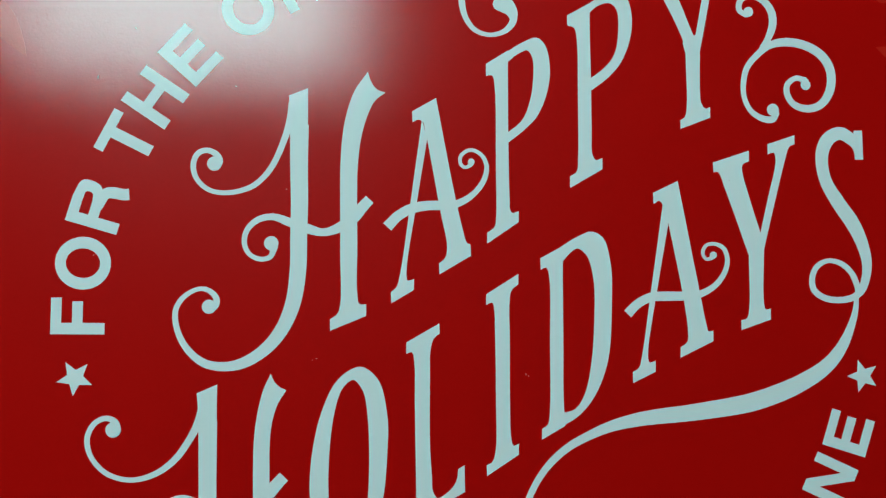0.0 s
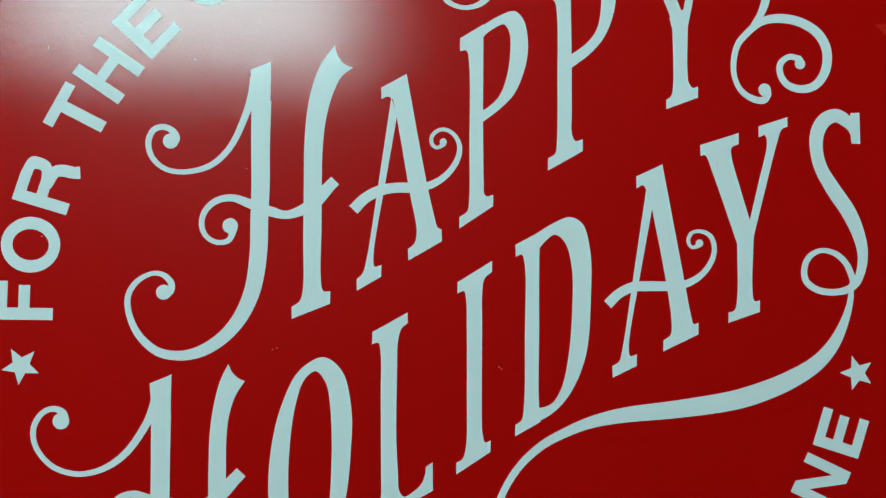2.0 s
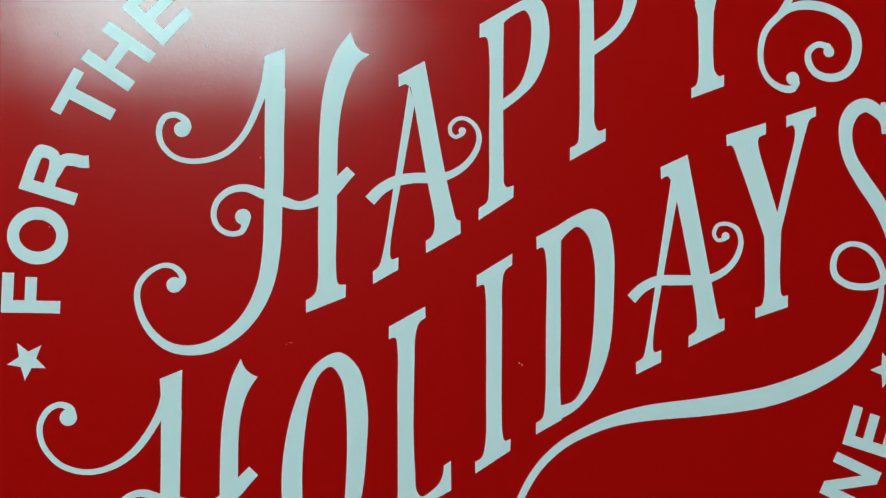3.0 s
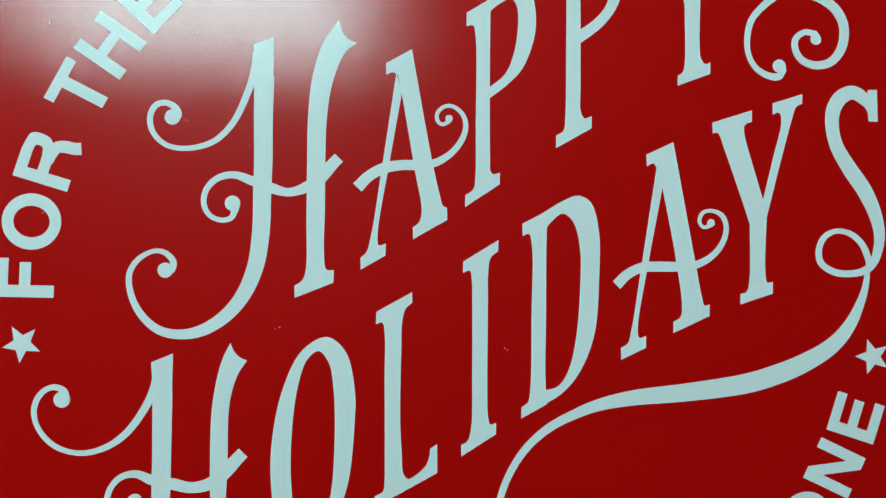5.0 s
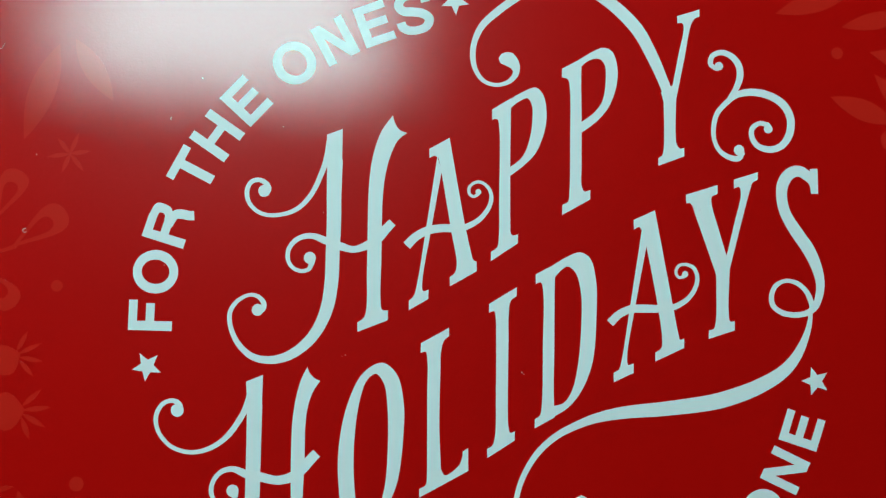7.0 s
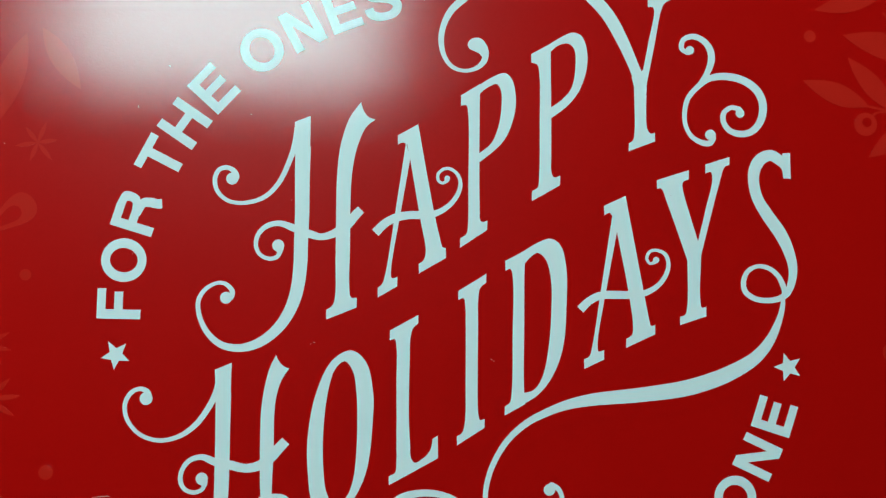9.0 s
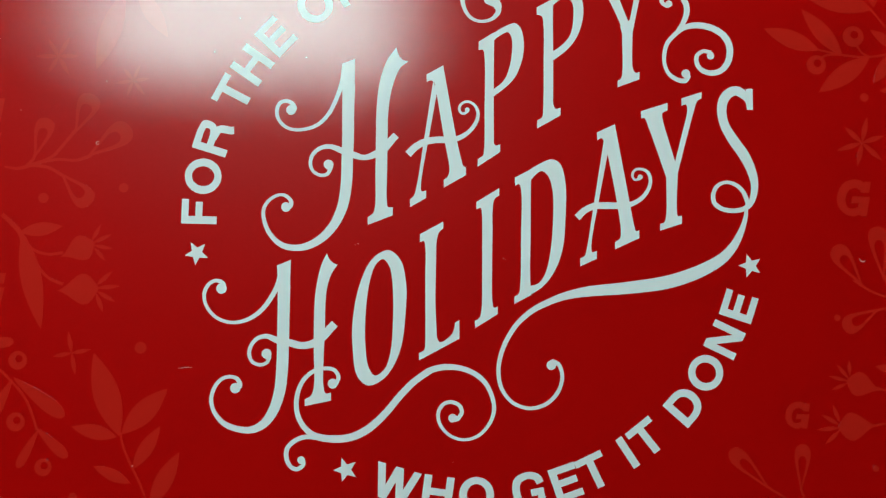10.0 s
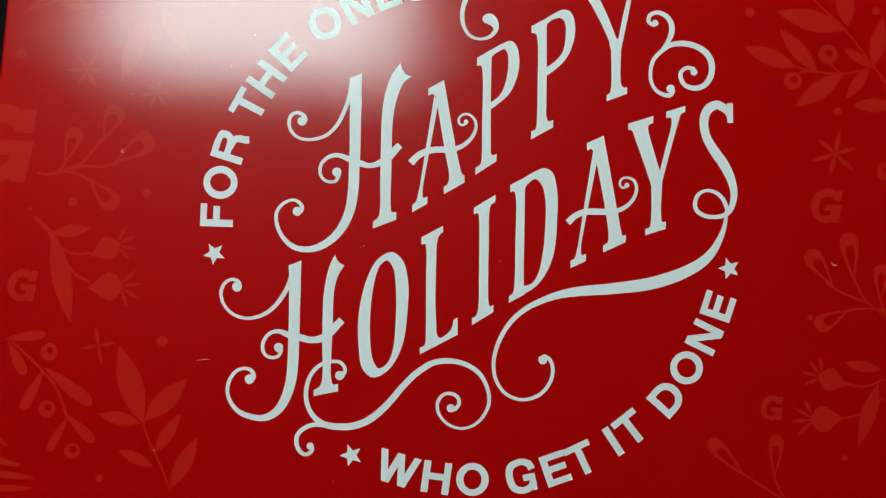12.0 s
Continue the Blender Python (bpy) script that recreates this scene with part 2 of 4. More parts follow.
def loop(base, tip, width):
    """An open teardrop: an outer drop with a smaller drop cut out of it."""
    s = (1 - np.cos(np.linspace(0, np.pi, 17))) / 2
    h = (0.12 * np.sqrt(s) + 0.88 * s ** 1.2) * np.sqrt(np.maximum(0, 1 - s ** 4.5))
    h /= h.max()
    outer = np.array(along(base, tip, [(a, b * width * 0.5) for a, b in zip(s, h)]))
    b, t = np.array(base, float), np.array(tip, float)
    inner = np.array(along(b + (t - b) * 0.16, b + (t - b) * 0.75, [(a, c * width * 0.245) for a, c in zip(s, h)]))
    return [("band", outer, inner)]


def berry(c, r, hole):
    return oval_ring(c, r, r, hole, hole, 0, (r * 0.12, r * 0.18))


def rose_hip(c, rx, ry, turn):
    """A round hip with a crown of four slim sepals on the side given by turn."""
    f, g = radians(turn), radians(turn + 90)
    u, v = np.array((math.cos(f), math.sin(f))), np.array((math.cos(g), math.sin(g)))
    s = (1 - np.cos(np.linspace(0, np.pi, 15))) / 2
    half = np.sin(np.pi * s ** 1.55) ** 1.05
    tail = np.array(c, float) - u * rx * 1.35
    low, top = [tail + u * a * rx * 2.3 + v * h * ry for a, h in zip(s, half)], [
        tail + u * a * rx * 2.3 - v * h * ry for a, h in zip(s, half)]
    out = [("fill", np.array(low + top[-2:0:-1]))]
    for k, ln in ((-62, 1.7), (-30, 1.95), (2, 2.1), (34, 1.9)):
        a = radians(turn + k * 0.8)
        f = radians(turn + k * 0.35)
        out.append(leaf((c[0] + rx * 0.85 * math.cos(f), c[1] + rx * 0.85 * math.sin(f)),
                        (c[0] + rx * ln * math.cos(a), c[1] + rx * ln * math.sin(a)), rx * 0.24))
    return out


def snowflake(c, r, petals, turn):
    out = []
    for k in range(petals):
        a = radians(turn + 360 * k / petals)
        q = r * (1.0 if k % 2 else 0.88)
        out.append(leaf(c, (c[0] + q * math.cos(a), c[1] + q * math.sin(a)), r * 0.20))
    return out


def emblem(c, h):
    """A heavy slab-serif block mark, cut off where the lid ends."""
    x, y = c
    r = h / 2
    rim = [(0.58, 0.89, 1), (0.91, 0.89, 1), (0.82, 0.29, 1), (0.40, 0.29, 1), (0.29, 0.44), (0.08, 0.53), (-0.23, 0.42), (-0.42, 0.11),
           (-0.45, -0.21), (-0.31, -0.53), (-0.02, -0.57), (0.19, -0.51), (0.26, -0.29, 1), (-0.15, -0.29, 1), (-0.09, 0.08, 1), (0.87, 0.08, 1),
           (0.69, -0.97, 1), (0.35, -0.97, 1), (0.28, -0.89, 1), (0.03, -1.0), (-0.44, -0.89), (-0.79, -0.58), (-0.92, -0.11), (-0.83, 0.37),
           (-0.55, 0.79), (-0.07, 0.99), (0.35, 0.95), (0.53, 0.82, 1)]
    w = shape([(x + q[0] * r, y + q[1] * r, *q[2:]) for q in rim])[1]
    edge = -HALF_X / MM + 0.5 + w[:, 1] * math.tan(radians(-SKEW))
    return [("fill", np.stack([np.maximum(w[:, 0], edge + 0.001 * np.arange(len(w))), w[:, 1]], 1))]


def sprig(label, **shapes):
    """A printed sprig: every leaf, stem and berry is a piece of its own."""
    for kind, pieces in shapes.items():
        for n, q in enumerate(pieces):
            art(kind, ROSE, label if kind == "stem" and not n else "", q, lift=0.006 * n + 0.03 * (kind != "stem"))


def art(name, ink, label, *pieces, lift=0.0):
    """One printed piece of the lid: all its strokes in one mesh, a hair above the card."""
    bm = bmesh.new()
    z = 0.020 if ink is ROSE else 0.050
    for n, (kind, *loops) in enumerate(pieces):
        zt = (z + lift * 0.25 + 0.010 * n) * MM
        rims = []
        tops = [[bm.verts.new((p[0] * MM, p[1] * MM, zt)) for p in w] for w in loops]
        if kind == "fill":
            rims = [(tops[0], True)]
            face = bm.faces.new(tops[0])
            if len(tops[0]) > 4:
                bmesh.ops.triangulate(bm, faces=[face], ngon_method="BEAUTY")
        else:
            a, b = tops
            k = len(a)
            for i in range(k if kind == "band" else k - 1):
                bm.faces.new((a[i], a[(i + 1) % k], b[(i + 1) % k], b[i]))
            rims = [(a, True), (b, True)] if kind == "band" else [(a + b[::-1], True)]
        for rim, _ in rims:
            low = [bm.verts.new((v.co.x, v.co.y, 0.002 * MM)) for v in rim]
            k = len(rim)
            for i in range(k):
                bm.faces.new((rim[i], rim[(i + 1) % k], low[(i + 1) % k], low[i]))
    me = bpy.data.meshes.new(name)
    bm.normal_update()
    for f in bm.faces:                       # tops face up
        if abs(f.normal.z) > 0.5 and f.normal.z < 0:
            f.normal_flip()
    bm.to_mesh(me)
    bm.free()
    me.materials.append(ink)
    ob = new(name, me)
    ob.parent = lid
    ob.location = (0, 0, LID_Z)
    return tagged(ob, label)


# the big hand-drawn lettering: HAPPY, then HOLIDAYS below it
art('letter', MINT, 'pale mint capital H with three curling swashes',
    shape([(-37.24, 41.67, 1), (-33.71, 43.17, 1), (-33.61, 38.16), (-33.61, 34.31, 1), (-36.76, 34.2, 1), (-36.85, 36.07), (-37.05, 39.02)]),
    brush([(-35.18, 36.18, 3.49), (-35.09, 27.79, 3.28), (-34.9, 21.45, 3.20), (-34.92, 15.1, 3.12), (-34.94, 8.74, 3.05), (-35.77, 2.46, 2.84), (-37.88, -2.62, 2.52), (-40.78, -6.11, 2.26), (-44.46, -8.5, 2.01), (-48.12, -9.3, 1.69), (-51.87, -8.6, 1.50), (-55.1, -5.81, 1.25), (-56.94, -1.93, 1.07), (-57.11, 1.15, 1.01), (-55.7, 3.54, 0.95), (-53.03, 5.03, 0.82), (-51.16, 4.74, 0.95), (-49.79, 3.25, 1.14), (-50, 1.95, 1.26), (-50.89, 1.36, 1.26)]),
    ball([(-51.09, 1.75, 1.32)]),
    brush([(-36.36, 40.3, 1.81), (-36.85, 37.35, 1.42), (-37.74, 33.9, 1.23), (-40.41, 27.67, 1.09), (-43.76, 24.29, 1.02), (-48.69, 22.99, 0.90), (-51.93, 23.67, 0.90), (-54.08, 25.84, 0.96), (-54.56, 28.4, 1.03), (-53.67, 30.37, 1.03), (-52, 30.88, 1.03), (-50.33, 30.09, 1.16), (-49.75, 28.81, 1.16), (-50.44, 27.83, 1.15)]),
    ball([(-50.73, 28.42, 1.35)]),
    shape([(-22.49, 46.66, 1), (-21.8, 44.71), (-20.71, 43.34), (-19.13, 42.76, 1), (-21.09, 41.07), (-22.67, 37.52), (-23.65, 33.37), (-24.13, 28.23), (-24.13, 21.78), (-23.95, 12.94), (-23.87, 5.26), (-23.38, 2.57), (-22.09, 2.47, 1), (-22.1, 0.28, 1), (-28.76, -2.52, 1), (-28.85, -0.42, 1), (-27.46, 0.67), (-26.95, 2.67), (-27.12, 11.54), (-27.3, 21.67), (-27.39, 28.12), (-27.1, 34.15), (-26.42, 38.39), (-24.95, 42.92)]),
    brush([(-39.47, 12.51, 1.14), (-40.17, 11.12, 0.95), (-41.95, 10.71, 0.89), (-43.92, 11.6, 0.89), (-44.89, 13.49, 0.95), (-44.49, 16.07, 1.02), (-42.51, 18.06, 1.15), (-39.74, 18.66, 1.28), (-36.59, 17.68, 1.66), (-33.14, 16.5, 1.79), (-30.27, 15.91, 1.47), (-27.11, 17.01, 1.92), (-24.93, 18.6, 2.17), (-22.95, 20.99, 2.05), (-21.76, 22.28, 1.92)]),
    ball([(-39.96, 13.7, 1.34)]),
    ball([(-50.89, 1.36, 0.63)]),
    ball([(-50.99, 1.56, 0.98)]),
    ball([(-50.44, 27.83, 0.58)]),
    ball([(-50.54, 28.12, 0.96)]),
    ball([(-39.47, 12.51, 0.57)]),
    ball([(-39.67, 13.1, 0.95)]),
)
art('letter', MINT, 'pale mint capital A with a curling crossbar',
    shape([(-9.44, 42.02, 1), (-5.6, 23.42), (-3.89, 16.45), (-3.19, 14.36), (-2.5, 14.06, 1), (-2.4, 11.87, 1), (-8.37, 8.27, 1), (-8.47, 10.36, 1), (-7.37, 11.36), (-6.98, 13.46), (-8.37, 20.43), (-11.09, 34.31, 1), (-11.79, 37.27, 1), (-12.69, 37.76), (-13.87, 37.26, 1), (-13.98, 39.33, 1)]),
    shape([(-12.09, 37.67, 1), (-10.99, 34.31, 1), (-12.84, 21.91), (-14.63, 8.76), (-14.34, 7.07), (-13.14, 7.37, 1), (-13.15, 5.27, 1), (-17.43, 2.67, 1), (-17.52, 4.77, 1), (-16.52, 5.77), (-15.82, 8.36), (-14.03, 22.11)]),
    brush([(-18.39, 17.12, 2.05), (-16.41, 19.22, 1.92), (-13.73, 20.72, 1.92), (-10.76, 21.32, 1.80), (-8.28, 21.42, 1.80), (-5.1, 21.83, 1.41), (-1.92, 23.82, 1.16), (0.06, 26.71, 1.03), (0.44, 29.1, 0.90), (-0.36, 30.98, 0.78), (-1.96, 32.07, 0.71), (-3.44, 31.96, 0.71), (-4.63, 30.77, 0.71), (-4.53, 29.38, 0.71), (-3.63, 28.79, 0.65), (-2.64, 29.29, 0.78)]),
    ball([(-2.54, 29.88, 0.65)]),
    ball([(-2.64, 29.29, 0.39)]),
    ball([(-2.54, 29.58, 0.52)]),
)
art('letter', MINT, 'pale mint serif capital P with a tall bowl',
    shape([(0.13, 48.94, 1), (4.37, 51.71, 1), (4.39, 48.57), (4.58, 35.65), (4.95, 22.74), (5.06, 20.85), (5.56, 20.25), (6.75, 20.56, 1), (6.76, 18.46, 1), (0.69, 14.26, 1), (0.69, 16.36, 1), (2.08, 17.46), (2.37, 19.45), (2.23, 29.1), (1.84, 44.63), (1.33, 46.69), (0.14, 46.59, 1)]),
    shape([(3.28, 50.82, 1), (7.23, 53.39), (10, 54.38), (11.6, 53.02), (12.53, 49.49), (12.37, 44.97), (10.43, 39.43), (7.96, 36.55), (3.7, 33.07, 1), (3.59, 35.05, 1), (7.25, 38.23), (8.81, 42.29), (9.37, 46.82), (9.14, 50.36), (8.14, 51.83), (6.46, 51.13), (4.88, 49.95), (3.4, 48.17, 1)]),
)
art('letter', MINT, 'pale mint serif capital P with a tall bowl',
    shape([(15.92, 59, 1), (20.46, 61.65, 1), (20.4, 58.24), (20.73, 46.58), (20.93, 36.2), (21.06, 32.03), (21.77, 30.84), (23.07, 31.24, 1), (23.09, 29.05, 1), (16.71, 25.25, 1), (16.7, 27.54, 1), (17.99, 28.44), (18.27, 30.93), (18.17, 42.62), (17.86, 54.32), (17.33, 56.57), (15.94, 57.05, 1)]),
    shape([(19.18, 60.77, 1), (22.83, 63.22), (25.5, 64.3), (27.41, 63.53), (28.64, 60.52), (28.7, 56.03), (27.07, 50.83), (24.51, 47.38), (19.66, 43.51, 1), (19.64, 46.08, 1), (23.4, 48.95), (25.36, 51.71), (26.1, 56.51), (25.75, 60.41), (24.44, 61.67), (22.55, 61.37), (21.07, 60.39), (19.3, 58.24, 1)]),
)
art('letter', MINT, 'pale mint capital Y whose arm sweeps over in a great curl',
    shape([(41.7, 56.19, 1), (42.9, 63.03), (44.09, 69.91), (43.68, 70.87), (42.58, 70.77, 1), (42.55, 72.5, 1), (47.72, 74.26, 1), (47.75, 72.63, 1), (46.56, 71.95), (45.78, 70.5), (44.22, 61.77), (42.55, 52.86, 1), (42.57, 44.77), (42.9, 42.4), (43.71, 41.51), (44.61, 41.81, 1), (44.64, 39.73, 1), (38.64, 37.33, 1), (38.62, 39.12, 1), (39.52, 39.82), (39.89, 41.8), (39.65, 52.26, 1), (39.02, 54.41, 1)]),
    brush([(41.15, 53.05, 2.57), (39.69, 56.57, 2.38), (36.7, 63, 2.78), (32.91, 69.27, 2.98), (26.36, 75.19, 2.79), (20.47, 78.11, 2.47), (14.02, 79.39, 2.21), (8.8, 77.45, 1.95), (4.47, 74.75, 1.81), (0.16, 71.27, 1.75), (-2.88, 68.08, 1.55), (-4.43, 64.31, 1.35), (-4.71, 61.11, 1.29), (-4, 58.01, 1.09), (-2.1, 55.49, 0.96), (0.78, 54.62, 0.83), (3.64, 55.42, 1.03), (5.12, 56.99, 1.35), (5.5, 58.26, 1.48)]),
    shape([(6.01, 57.29, 1), (6.19, 59.24), (5.38, 61.18), (4.38, 62.14), (3.09, 62.33), (1.91, 61.83), (1.32, 60.76), (1.73, 59.79), (2.92, 59.22), (4.11, 58.64), (4.71, 57.67), (4.52, 56.6, 1)]),
)
art('swash', MINT, 'pale mint double curl',
    brush([(51.87, 60.43, 0.93), (50.54, 61.5, 1.19), (50.91, 63.45, 1.19), (53.11, 64.34, 1.28), (55.64, 63.37, 1.44), (57.18, 61.24, 1.61), (57.43, 58.7, 1.61), (56.47, 55.85, 1.35), (55.1, 53.59, 1.18)]),
    ball([(52.46, 61.12, 0.98)]),
    brush([(58.12, 40.86, 1.17), (57.33, 39.76, 1.34), (55.61, 39.76, 1.26), (53.07, 41.14, 1.09), (51.63, 43.71, 1.01), (51.38, 46.58, 1.10), (52.14, 49.94, 1.18), (54.11, 52.4, 1.27), (56.69, 54.48, 1.44), (60, 55.28, 1.69), (64.25, 54.7, 1.77), (67.71, 52.65, 1.85), (69.38, 49.6, 1.85), (69.15, 45.74, 1.76), (67.27, 42.96, 1.59), (64.56, 42.06, 1.51), (61.72, 42.85, 1.34), (60.38, 44.83, 1.26), (60.45, 46.8, 1.18), (62.14, 48.09, 1.09), (63.96, 47.8, 1.18)]),
    ball([(57.4, 41.65, 1.21)]),
    ball([(64.18, 46.82, 1.01)]),
    ball([(51.87, 60.43, 0.47)]),
    ball([(52.16, 60.73, 0.73)]),
    ball([(58.12, 40.86, 0.59)]),
    ball([(57.71, 41.25, 0.90)]),
    ball([(63.96, 47.8, 0.59)]),
    ball([(64.07, 47.31, 0.80)]),
)
art('letter', MINT, 'pale mint capital H with three curling swashes',
    shape([(-52.96, -14.18, 1), (-49.28, -12.59, 1), (-49.24, -17.68), (-49.1, -22.37, 1), (-52.37, -22.46, 1), (-52.53, -19.37), (-52.7, -16.97)]),
    brush([(-50.84, -19.27, 3.40), (-50.66, -28.66, 3.23), (-50.55, -34.96, 3.22), (-50.55, -42.78, 3.13), (-51.02, -48.3, 2.97), (-52.79, -53.82, 2.65), (-55.42, -57.13, 2.26), (-59.02, -58.52, 1.79), (-65.12, -57.17, 1.46), (-68.25, -53.94, 1.14), (-69.19, -50.72, 1.06), (-68.44, -47.41, 1.06), (-66.62, -45.12, 0.98), (-64.33, -44.42, 0.98), (-62.55, -44.93, 1.14), (-61.68, -46.54, 1.30), (-62.3, -47.74, 1.30)]),
    ball([(-62.89, -47.44, 1.39)]),
    brush([(-51.29, -14.78, 1.99), (-52.42, -19.17, 1.49), (-53.95, -22.46, 1.32), (-56.67, -26.35, 1.24), (-60.21, -28.93, 1.07), (-64.38, -29.92, 0.91), (-68.71, -28.71, 0.91), (-71.62, -25.51, 0.91), (-72.26, -22.23, 0.99), (-71.04, -19.64, 0.99), (-69.15, -18.74, 0.99), (-67.48, -19.34, 1.16), (-66.91, -20.64, 1.16)]),
    ball([(-67.7, -20.84, 1.41)]),
    shape([(-39.57, -10.6, 1), (-38.89, -12), (-37.9, -13), (-36.62, -13.6, 1), (-38.13, -16.09), (-39.16, -19.69), (-39.49, -23.69), (-39.38, -31.49), (-39.47, -39.31), (-39.25, -46.34), (-38.58, -48.16), (-37.18, -47.96, 1), (-37.1, -50.08, 1), (-44.1, -51.75, 1), (-44.18, -49.94, 1), (-42.57, -48.94), (-41.85, -46.73), (-42.22, -36.29), (-42.43, -28.48), (-42.36, -22.18), (-41.71, -16.99), (-40.78, -13.29)]),
    brush([(-54.08, -39.16, 1.02), (-54.79, -40.46, 0.94), (-56.58, -41.05, 0.94), (-58.65, -40.24, 0.94), (-59.52, -38.23, 1.02), (-58.98, -35.73, 1.02), (-57.37, -33.94, 1.10), (-54.99, -33.35, 1.26), (-52.03, -34.36, 1.73), (-48.66, -34.97, 1.96), (-45.39, -35.58, 1.88), (-42.3, -34.89, 2.12), (-40, -33.1, 2.35), (-37.98, -30.8, 2.20), (-36.78, -29.5, 2.12)]),
    ball([(-54.85, -38.05, 1.33)]),
    ball([(-62.3, -47.74, 0.65)]),
    ball([(-62.59, -47.54, 1.02)]),
    ball([(-66.91, -20.64, 0.58)]),
    ball([(-67.31, -20.74, 0.99)]),
    ball([(-54.08, -39.16, 0.51)]),
    ball([(-54.46, -38.65, 0.92)]),
)
art('letter', MINT, 'pale mint narrow capital O',
    ring([(-22.97, -9.21), (-19.6, -11.72), (-17.85, -18.23), (-17.69, -23.74), (-18.98, -36.38), (-22.74, -43.5), (-27.16, -45.8), (-30.23, -43.47), (-31.75, -35.93), (-31.97, -28.11), (-30.39, -18.6), (-27.16, -11.61)],
         [(-24.27, -11.71), (-22.5, -13.72), (-21.63, -17.62), (-21.11, -27.64), (-21.69, -37.58), (-23.12, -41.49), (-25.53, -43.09), (-27.31, -40.87), (-28.26, -35.84), (-28.58, -27.22), (-27.7, -17.81), (-26.17, -13.11)]),
)
art('letter', MINT, 'pale mint serif capital L',
    shape([(-14.47, -4.62, 1), (-8.28, -1.02, 1), (-8.19, -2.92, 1), (-9.29, -3.92), (-9.89, -6.32), (-9.91, -10.63), (-9.77, -23.16), (-9.31, -29.79), (-9.03, -32.6), (-8.14, -33.71), (-6.63, -32.91), (-5.12, -31.41), (-4.51, -29.8), (-4.4, -28.4, 1), (-3.19, -27.6, 1), (-3.02, -32.62, 1), (-13.78, -38.72, 1), (-13.86, -36.8, 1), (-12.46, -35.91), (-12.24, -33.79), (-12.32, -29.88), (-12.73, -15.73), (-12.89, -8.82), (-13.38, -6.52), (-14.48, -6.82, 1)]),
)
art('letter', MINT, 'pale mint serif capital I',
    shape([(0.6, 4.58, 1), (6.79, 8.58, 1), (6.79, 6.58, 1), (5.49, 5.38), (5.09, 2.37), (5.19, -2.73), (5.46, -19.08), (5.65, -22.4), (6.15, -24.01), (7.15, -23.71, 1), (7.15, -25.72, 1), (1.11, -29.72, 1), (1.02, -27.71, 1), (2.12, -27.01), (2.73, -24.7), (2.67, -15.36), (2.39, -2.83), (2.2, 1.27), (1.8, 2.97), (0.6, 2.57, 1)]),
)
art('letter', MINT, 'pale mint serif capital D',
    shape([(10.98, 11.58, 1), (15.47, 14.08, 1), (15.39, 8.98), (15.61, -4.95), (15.71, -15.09), (16.1, -20.32, 1), (11.57, -22.92, 1), (11.58, -20.91, 1), (12.69, -20.01), (13.09, -16.99), (13, -5.05), (12.79, 7.68), (12.18, 9.78), (11.08, 9.38, 1)]),
    shape([(14.27, 13.38, 1), (17.86, 15.68), (20.96, 16.88), (23.27, 15.68), (24.8, 10.58), (25.03, 2.57), (24.35, -7.87), (21.94, -14.4), (18.82, -18.31), (14.59, -20.92, 1), (14.5, -17.8, 1), (16.41, -17.7), (18.12, -17), (19.83, -14.29), (21.13, -7.97), (21.62, 0.66), (21.4, 7.68), (20.08, 12.18), (18.27, 13.58), (16.48, 12.38), (14.28, 9.48, 1)]),
)
art('letter', MINT, 'pale mint capital A with a curling crossbar',
    shape([(38.05, 27.08, 1), (42.44, 5.77), (43.89, -1.06), (44.3, -2.17), (45.21, -1.97, 1), (45.22, -4.08, 1), (38.66, -7.29, 1), (38.66, -5.28, 1), (39.96, -4.28), (40.16, -2.37), (39.01, 5.37), (36.1, 19.29, 1), (35.18, 22.19, 1), (34.46, 23.09), (33.26, 22.49, 1), (33.15, 24.68, 1)]),
    shape([(35.07, 22.39, 1), (36.3, 19.29, 1), (33.97, 5.57), (32.2, -6.38), (32.51, -8.19), (33.72, -7.89, 1), (33.73, -10, 1), (29.29, -12.2, 1), (29.19, -10.09, 1), (30.4, -9.29), (31, -7.08), (32.77, 5.57)]),
    brush([(28.16, 1.06, 1.91), (30.16, 3.06, 1.78), (32.87, 4.37, 1.79), (35.69, 4.57, 1.85), (39.32, 4.66, 1.72), (42.54, 5.06, 1.41), (45.56, 6.77, 1.15), (47.46, 9.28, 1.03), (48.05, 11.89, 0.96), (47.22, 14.09, 0.90), (45.3, 14.89, 0.71), (43.69, 14.49, 0.71), (43.1, 12.99, 0.71), (43.81, 11.89, 0.64), (44.82, 12.09, 0.77)]),
    ball([(45.22, 12.69, 0.71)]),
    ball([(44.82, 12.09, 0.39)]),
    ball([(45.02, 12.39, 0.55)]),
)
art('letter', MINT, 'pale mint serif capital Y',
    shape([(45.15, 30.88, 1), (52.47, 33.39, 1), (52.5, 31.3, 1), (51.2, 30.6), (51.11, 29.2), (53, 22.71), (54.77, 17.2, 1), (56.41, 24.41), (57.94, 31.6), (57.52, 33.1), (56.31, 32.7, 1), (56.29, 34.79, 1), (61.81, 36.69, 1), (61.84, 34.9, 1), (60.73, 34.3), (59.86, 31.71), (57.64, 22.91), (55.51, 14, 1), (55.38, 4.36), (55.8, 2.25), (56.81, 2.35, 1), (56.83, 0.23, 1), (50.87, -1.88, 1), (50.86, 0.04, 1), (51.97, 0.44), (52.46, 2.35), (52.39, 12.69, 1), (50.11, 19), (47.52, 25.9), (46.18, 28.99), (45.27, 28.89, 1)]),
)
